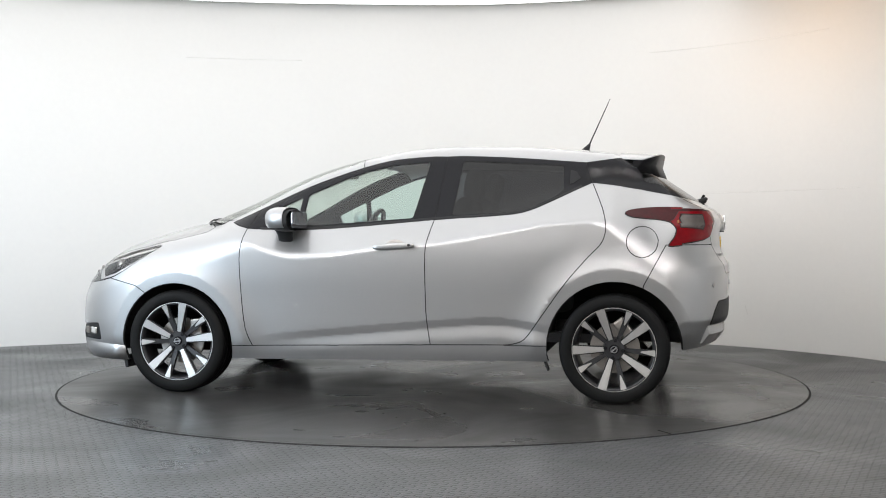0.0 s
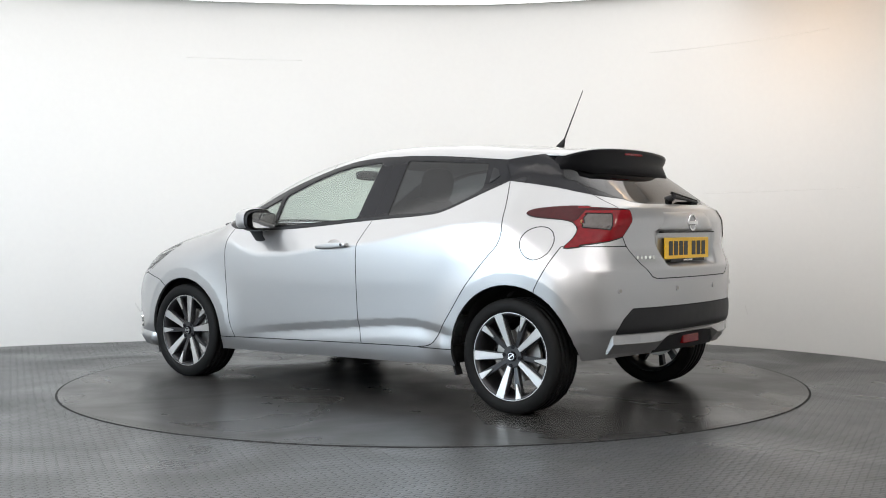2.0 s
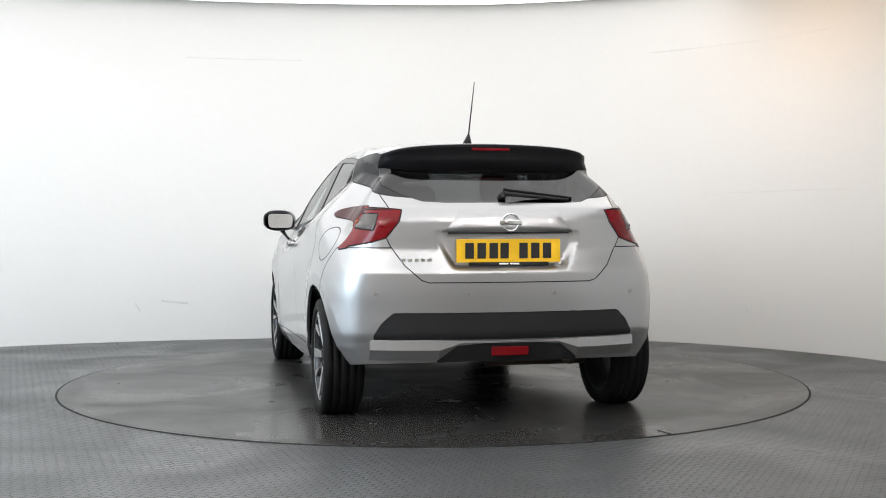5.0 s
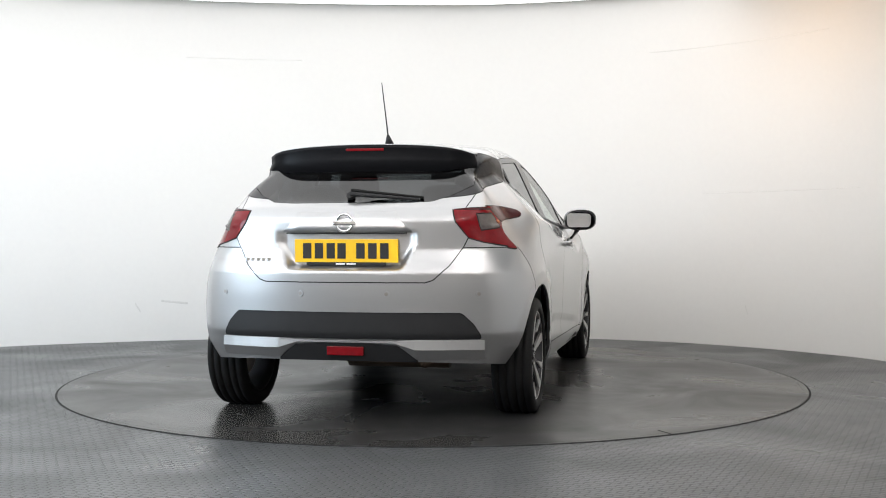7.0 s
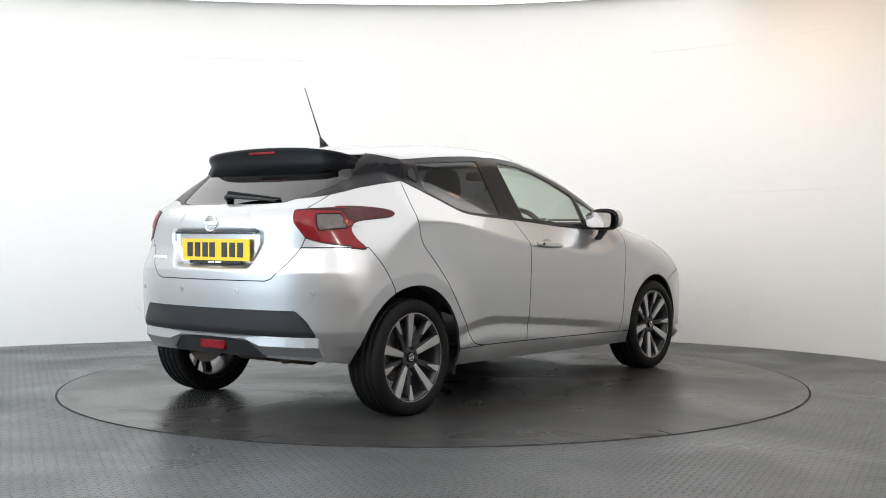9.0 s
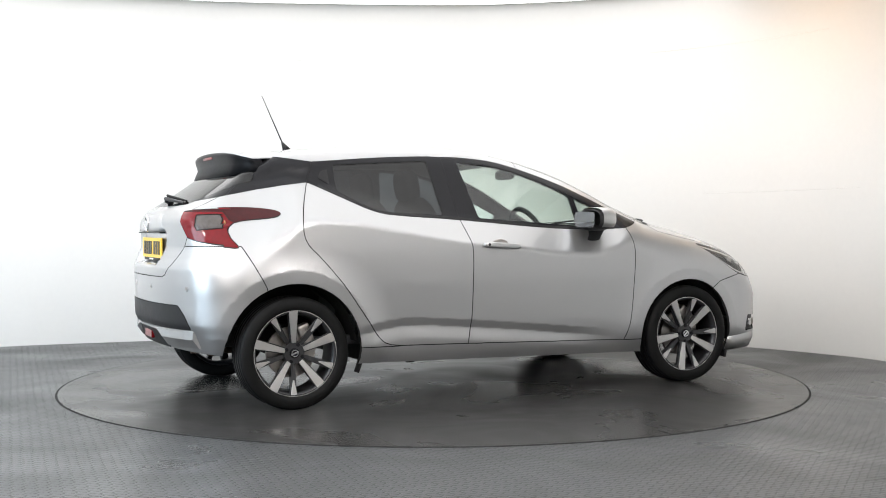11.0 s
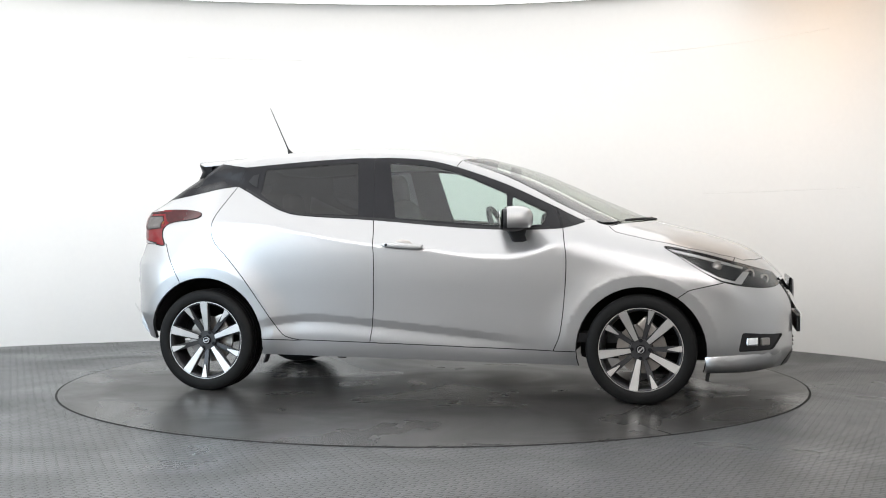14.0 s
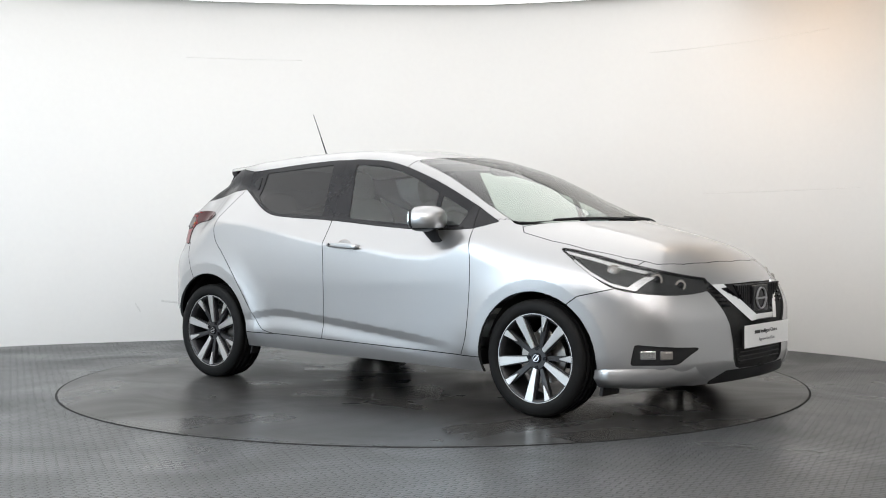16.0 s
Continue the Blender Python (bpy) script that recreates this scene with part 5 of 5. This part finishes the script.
def nose_details():
    x0 = skin_x(0, 0.57, 1)
    # bright V frame
    for s in (1, -1):
        bm = bmesh.new()
        out = [(0.375, 0.672), (0.285, 0.672), (0.10, 0.516), (0.10, 0.487), (0.15, 0.484)]
        fr = [bm.verts.new((skin_x(y, z, 1) + 0.012, s * y, z)) for y, z in out]
        bk = [bm.verts.new((skin_x(y, z, 1) - 0.03, s * y, z)) for y, z in out]
        m = len(out)
        bm.faces.new(fr), bm.faces.new(bk[::-1])
        for i in range(m):
            bm.faces.new((fr[i], bk[i], bk[(i + 1) % m], fr[(i + 1) % m]))
        bmesh.ops.recalc_face_normals(bm, faces=bm.faces)
        part("chrome_wing", bm, CHROME, car, "satin chrome grille wing")
        for k in range(5):
            z = 0.655 - 0.021 * k
            bm = bmesh.new()
            a, b = 0.335 - 0.017 * k * 0.9, 0.395 - 0.012 * k
            cyl(bm, (skin_x(b, z, 1) - 0.008, s * b, z), (skin_x(a, z, 1) - 0.008, s * (a + 0.02), z - 0.004), 0.005, None, 8)
            part("grille_slat", bm, GLOSS_BLACK, car)
    bm = bmesh.new()
    box(bm, x0 + 0.004, 0, 0.5005, 0.03, 0.22, 0.032, None, 0.006)
    part("chrome_bar", bm, CHROME, car, "satin chrome lower grille bar")
    bm = bmesh.new()
    prism(bm, [(-0.27, 0.668), (0.27, 0.668), (0.10, 0.516), (-0.10, 0.516)], 0.01, Matrix(((0, 0, 1, x0 - 0.030), (1, 0, 0, 0), (0, 1, 0, 0), (0, 0, 0, 1))))
    g = part("grille_mesh", bm, GLOSS_BLACK, car, "gloss black grille centre")
    for k in range(7):
        y = 0.105 + 0.022 * k
        top, low = 0.662, max(0.516, 0.516 + (y - 0.10) * 0.90)
        for s in (1, -1):
            if low < top - 0.01:
                bm = bmesh.new()
                box(bm, x0 - 0.018, s * y, (top + low) / 2, 0.012, 0.006, top - low, None, 0.002)
                part("grille_rib", bm, TRIM_BLACK, g)
    bm = bmesh.new()
    box(bm, x0 - 0.012, 0, 0.592, 0.022, 0.18, 0.135, None, 0.012)
    part("emblem_plate", bm, GLOSS_BLACK, g, "black sensor plate")
    bm = bmesh.new()
    spin(bm, [(0.056, -0.004), (0.056, 0.004), (0.050, 0.004), (0.050, -0.004)], 40)
    bmesh.ops.rotate(bm, verts=bm.verts, cent=(0, 0, 0), matrix=Matrix.Rotation(radians(90), 3, "Z"))
    box(bm, 0, 0, 0, 0.006, 0.13, 0.010)
    bmesh.ops.translate(bm, verts=bm.verts, vec=(x0 + 0.003, 0, 0.592))
    part("front_emblem", bm, GREY_INK, g, "round grey emblem with a bar")
    # dealer sign in the plate's place
    sx = skin_x(0, 0.41, 1) + 0.022
    bm = bmesh.new()
    box(bm, sx, 0, 0.410, 0.005, 0.525, 0.113, None, 0.0015)
    sign = part("sign_plate", bm, WHITE_SIGN, car, "white dealer sign with dark lettering")
    bm = bmesh.new()
    box(bm, sx - 0.012, 0, 0.405, 0.018, 0.50, 0.09, None, 0.003)
    part("sign_holder", bm, TRIM_BLACK, sign)
    bm = bmesh.new()
    box(bm, sx + 0.0032, -0.122, 0.428, 0.0012, 0.062, 0.016)
    part("sign_bar", bm, INK, sign)
    for words, y, z, size, mat in (("Intelligent Choice", -0.085, 0.420, 0.028, INK), ("Approved Used Cars", -0.105, 0.382, 0.022, GREY_INK)):
        cu = bpy.data.curves.new("lettering", "FONT")
        cu.body, cu.size, cu.extrude = words, size, 0.0006
        tmp = bpy.data.objects.new("tmp", cu)
        scene.collection.objects.link(tmp)
        bpy.context.view_layer.update()
        me = bpy.data.meshes.new_from_object(tmp.evaluated_get(bpy.context.evaluated_depsgraph_get()))
        bpy.data.objects.remove(tmp)
        me.materials.clear()
        me.materials.append(mat)
        ob = new("lettering", me)
        ob.parent = sign
        ob.matrix_basis = Matrix(((0, 0, 1, sx + 0.0036), (1, 0, 0, y), (0, 1, 0, z), (0, 0, 0, 1)))
    # dark mouth under the sign
    bm = bmesh.new()
    prism(bm, rounded([(-0.255, 0.35), (0.255, 0.35), (0.235, 0.268), (-0.235, 0.268)], 0.02, 3), 0.02, Matrix(((0, 0, 1, skin_x(0.0, 0.30, 1) - 0.045), (1, 0, 0, 0), (0, 1, 0, 0), (0, 0, 0, 1))))
    mouth = part("air_intake", bm, UNDER, car, "black lower air intake")
    for k in range(3):
        bm = bmesh.new()
        box(bm, skin_x(0.1, 0.31, 1) - 0.022, 0, 0.285 + 0.022 * k, 0.02, 0.47, 0.005, None, 0.001)
        part("intake_slat", bm, TRIM_BLACK, mouth)
    # silver lower blades of the bumper
    for s in (1, -1):
        bm = bmesh.new()
        path = [(1.60, 0.262, 0.175), (1.68, 0.268, 0.176), (1.78, 0.274, 0.178), (1.86, 0.278, 0.182), (1.93, 0.281, 0.190), (2.0, 0.282, 0.215)]
        rows = []
        for i, (x, zt, zb) in enumerate(path):
            k = 1 - i / 6.5
            yt, yb = skin_y(x, zt) + 0.004 * k, skin_y(x, max(zb, 0.175)) + 0.012 * k
            zm = zb + 0.048
            ym = skin_y(x, zm) + 0.034 * k + 0.002
            rows.append([bm.verts.new((x + 0.004 * j, s * yy, zz)) for j, (yy, zz) in enumerate(((yt, zt), (ym, zm), (yb, zb), (yb - 0.05, zb)))])
        for u, v in zip(rows, rows[1:]):
            for i in range(3):
                bm.faces.new((u[i], v[i], v[i + 1], u[i + 1]))
        bm.faces.new(rows[0]), bm.faces.new(rows[-1])
        bmesh.ops.recalc_face_normals(bm, faces=bm.faces)
        part("bumper_blade", bm, PAINT, car, "silver lower bumper blade", True)
    # wipers on the windscreen
    for y0, y1 in ((0.60, 0.02), (0.02, -0.52)):
        bm = bmesh.new()
        prev = None
        for i in range(9):
            y = y0 + (y1 - y0) * i / 8
            x = 1.300 - 0.42 * y * y - 0.03 * i / 8
            p = Vector((x, y, skin_z(x, y) + 0.006))
            if prev:
                cyl(bm, prev, p, 0.006, None, 6)
            prev = p
        part("front_wiper", bm, TRIM_BLACK, car, "black windscreen wiper")


nose_details()

# ---------------------------------------------------------------- cabin


def cabin():
    bm = bmesh.new()
    vm = {}
    for s in (1, -1):
        vm = {}
        for f in PANELS["roof"]:
            for v in f:
                if v not in vm:
                    p = CO[v] - NO[v] * 0.035
                    vm[v] = bm.verts.new((p.x, s * p.y, p.z))
            try:
                bm.faces.new([vm[v] for v in f])
            except ValueError:
                pass
    part("headlining", bm, LINING, car, "pale grey fabric headlining", True)
    bm = bmesh.new()
    box(bm, 0.0, 0, 0.34, 2.6, 1.36, 0.05)
    part("cabin_floor", bm, FABRIC, car, "dark carpet")
    # dashboard
    bm = bmesh.new()
    prism(bm, rounded([(0.98, 0.60), (0.74, 0.58), (0.60, 0.66), (0.56, 0.80), (0.60, 0.90), (0.72, 0.935), (0.92, 0.95), (1.04, 0.97)], 0.03, 3), 1.36, Matrix(((1, 0, 0, 0), (0, 0, -1, 0.68), (0, 1, 0, 0), (0, 0, 0, 1))))
    dash = part("dashboard", bm, DASH, car, "dark dashboard", True)
    bm = bmesh.new()
    box(bm, 0.585, 0.0, 0.905, 0.03, 0.20, 0.11, Matrix.Rotation(radians(12), 3, "Y"), 0.008)
    part("screen", bm, GLOSS_BLACK, dash, "black touch screen")
    bm = bmesh.new()
    oval(bm, (0.66, -0.36, 0.925), (0.10, 0.17, 0.05))
    part("binnacle", bm, DASH, dash, "instrument hood", True)
    # steering wheel, on the right side of the cabin
    bm = bmesh.new()
    tube = [(0.183 + 0.016 * math.cos(a), 0.016 * math.sin(a)) for a in (2 * math.pi * i / 10 for i in range(10))]
    spin(bm, tube, 36)
    for a in (0, 180, 270):
        d = Vector((math.cos(radians(a)), 0, math.sin(radians(a))))
        cyl(bm, d * 0.03, d * 0.18, 0.022, 0.014, 8)
    oval(bm, (0, 0, 0), (0.062, 0.03, 0.055))
    bmesh.ops.transform(bm, verts=bm.verts, matrix=pose(0.42, -0.36, 0.90) @ Matrix.Rotation(radians(-24), 4, "Y") @ Matrix.Rotation(radians(90), 4, "Z"))
    part("steering_wheel", bm, DASH, car, "black leather steering wheel", True)
    # seats
    for y in (0.36, -0.36):
        bm = bmesh.new()
        oval(bm, (0.02, y, 0.52), (0.27, 0.25, 0.10), Matrix.Rotation(radians(-6), 3, "Y"), power=0.6)
        seat = part("front_seat", bm, FABRIC, car, "dark cloth front seat", True)
        bm = bmesh.new()
        oval(bm, (-0.30, y, 0.82), (0.085, 0.245, 0.33), Matrix.Rotation(radians(-17), 3, "Y"), power=0.65)
        part("backrest", bm, FABRIC, seat, smooth=True)
        bm = bmesh.new()
        oval(bm, (-0.415, y, 1.20), (0.052, 0.125, 0.105), Matrix.Rotation(radians(-10), 3, "Y"), power=0.7)
        part("headrest", bm, FABRIC, seat, smooth=True)
        bm = bmesh.new()
        for d in (-0.05, 0.05):
            cyl(bm, (-0.375, y + d, 1.04), (-0.405, y + d, 1.16), 0.007, None, 8)
        part("headrest_post", bm, CHROME, seat)
    bm = bmesh.new()
    oval(bm, (-0.80, 0, 0.55), (0.25, 0.62, 0.10), power=0.5)
    bench = part("rear_bench", bm, FABRIC, car, "dark cloth rear bench", True)
    bm = bmesh.new()
    oval(bm, (-1.06, 0, 0.80), (0.09, 0.62, 0.27), Matrix.Rotation(radians(-22), 3, "Y"), power=0.5)
    part("backrest", bm, FABRIC, bench, smooth=True)
    for y in (0.34, -0.34):
        bm = bmesh.new()
        oval(bm, (-1.16, y, 1.10), (0.05, 0.13, 0.085), Matrix.Rotation(radians(-12), 3, "Y"), power=0.65)
        part("headrest", bm, FABRIC, bench, smooth=True)
    bm = bmesh.new()
    box(bm, -1.42, 0, 0.96, 0.40, 1.08, 0.02, None, 0.004)
    part("parcel_shelf", bm, FABRIC, car, "dark parcel shelf")
    bm = bmesh.new()
    oval(bm, (0.44, 0, 1.295), (0.022, 0.115, 0.032), power=0.6)
    part("rear_view_mirror", bm, DASH, car, "black interior mirror", True)


cabin()

# ---------------------------------------------------------------- what moves


def motions():
    off = pose(CAR_OFF[0], CAR_OFF[1], 0)
    walk(TURNTABLE, [(t, pose(0, 0, 0, 0, 0, h)) for t, h in HEADING])
    walk(car, [(t, pose(0, 0, 0, 0, 0, h) @ off) for t, h in HEADING])


motions()
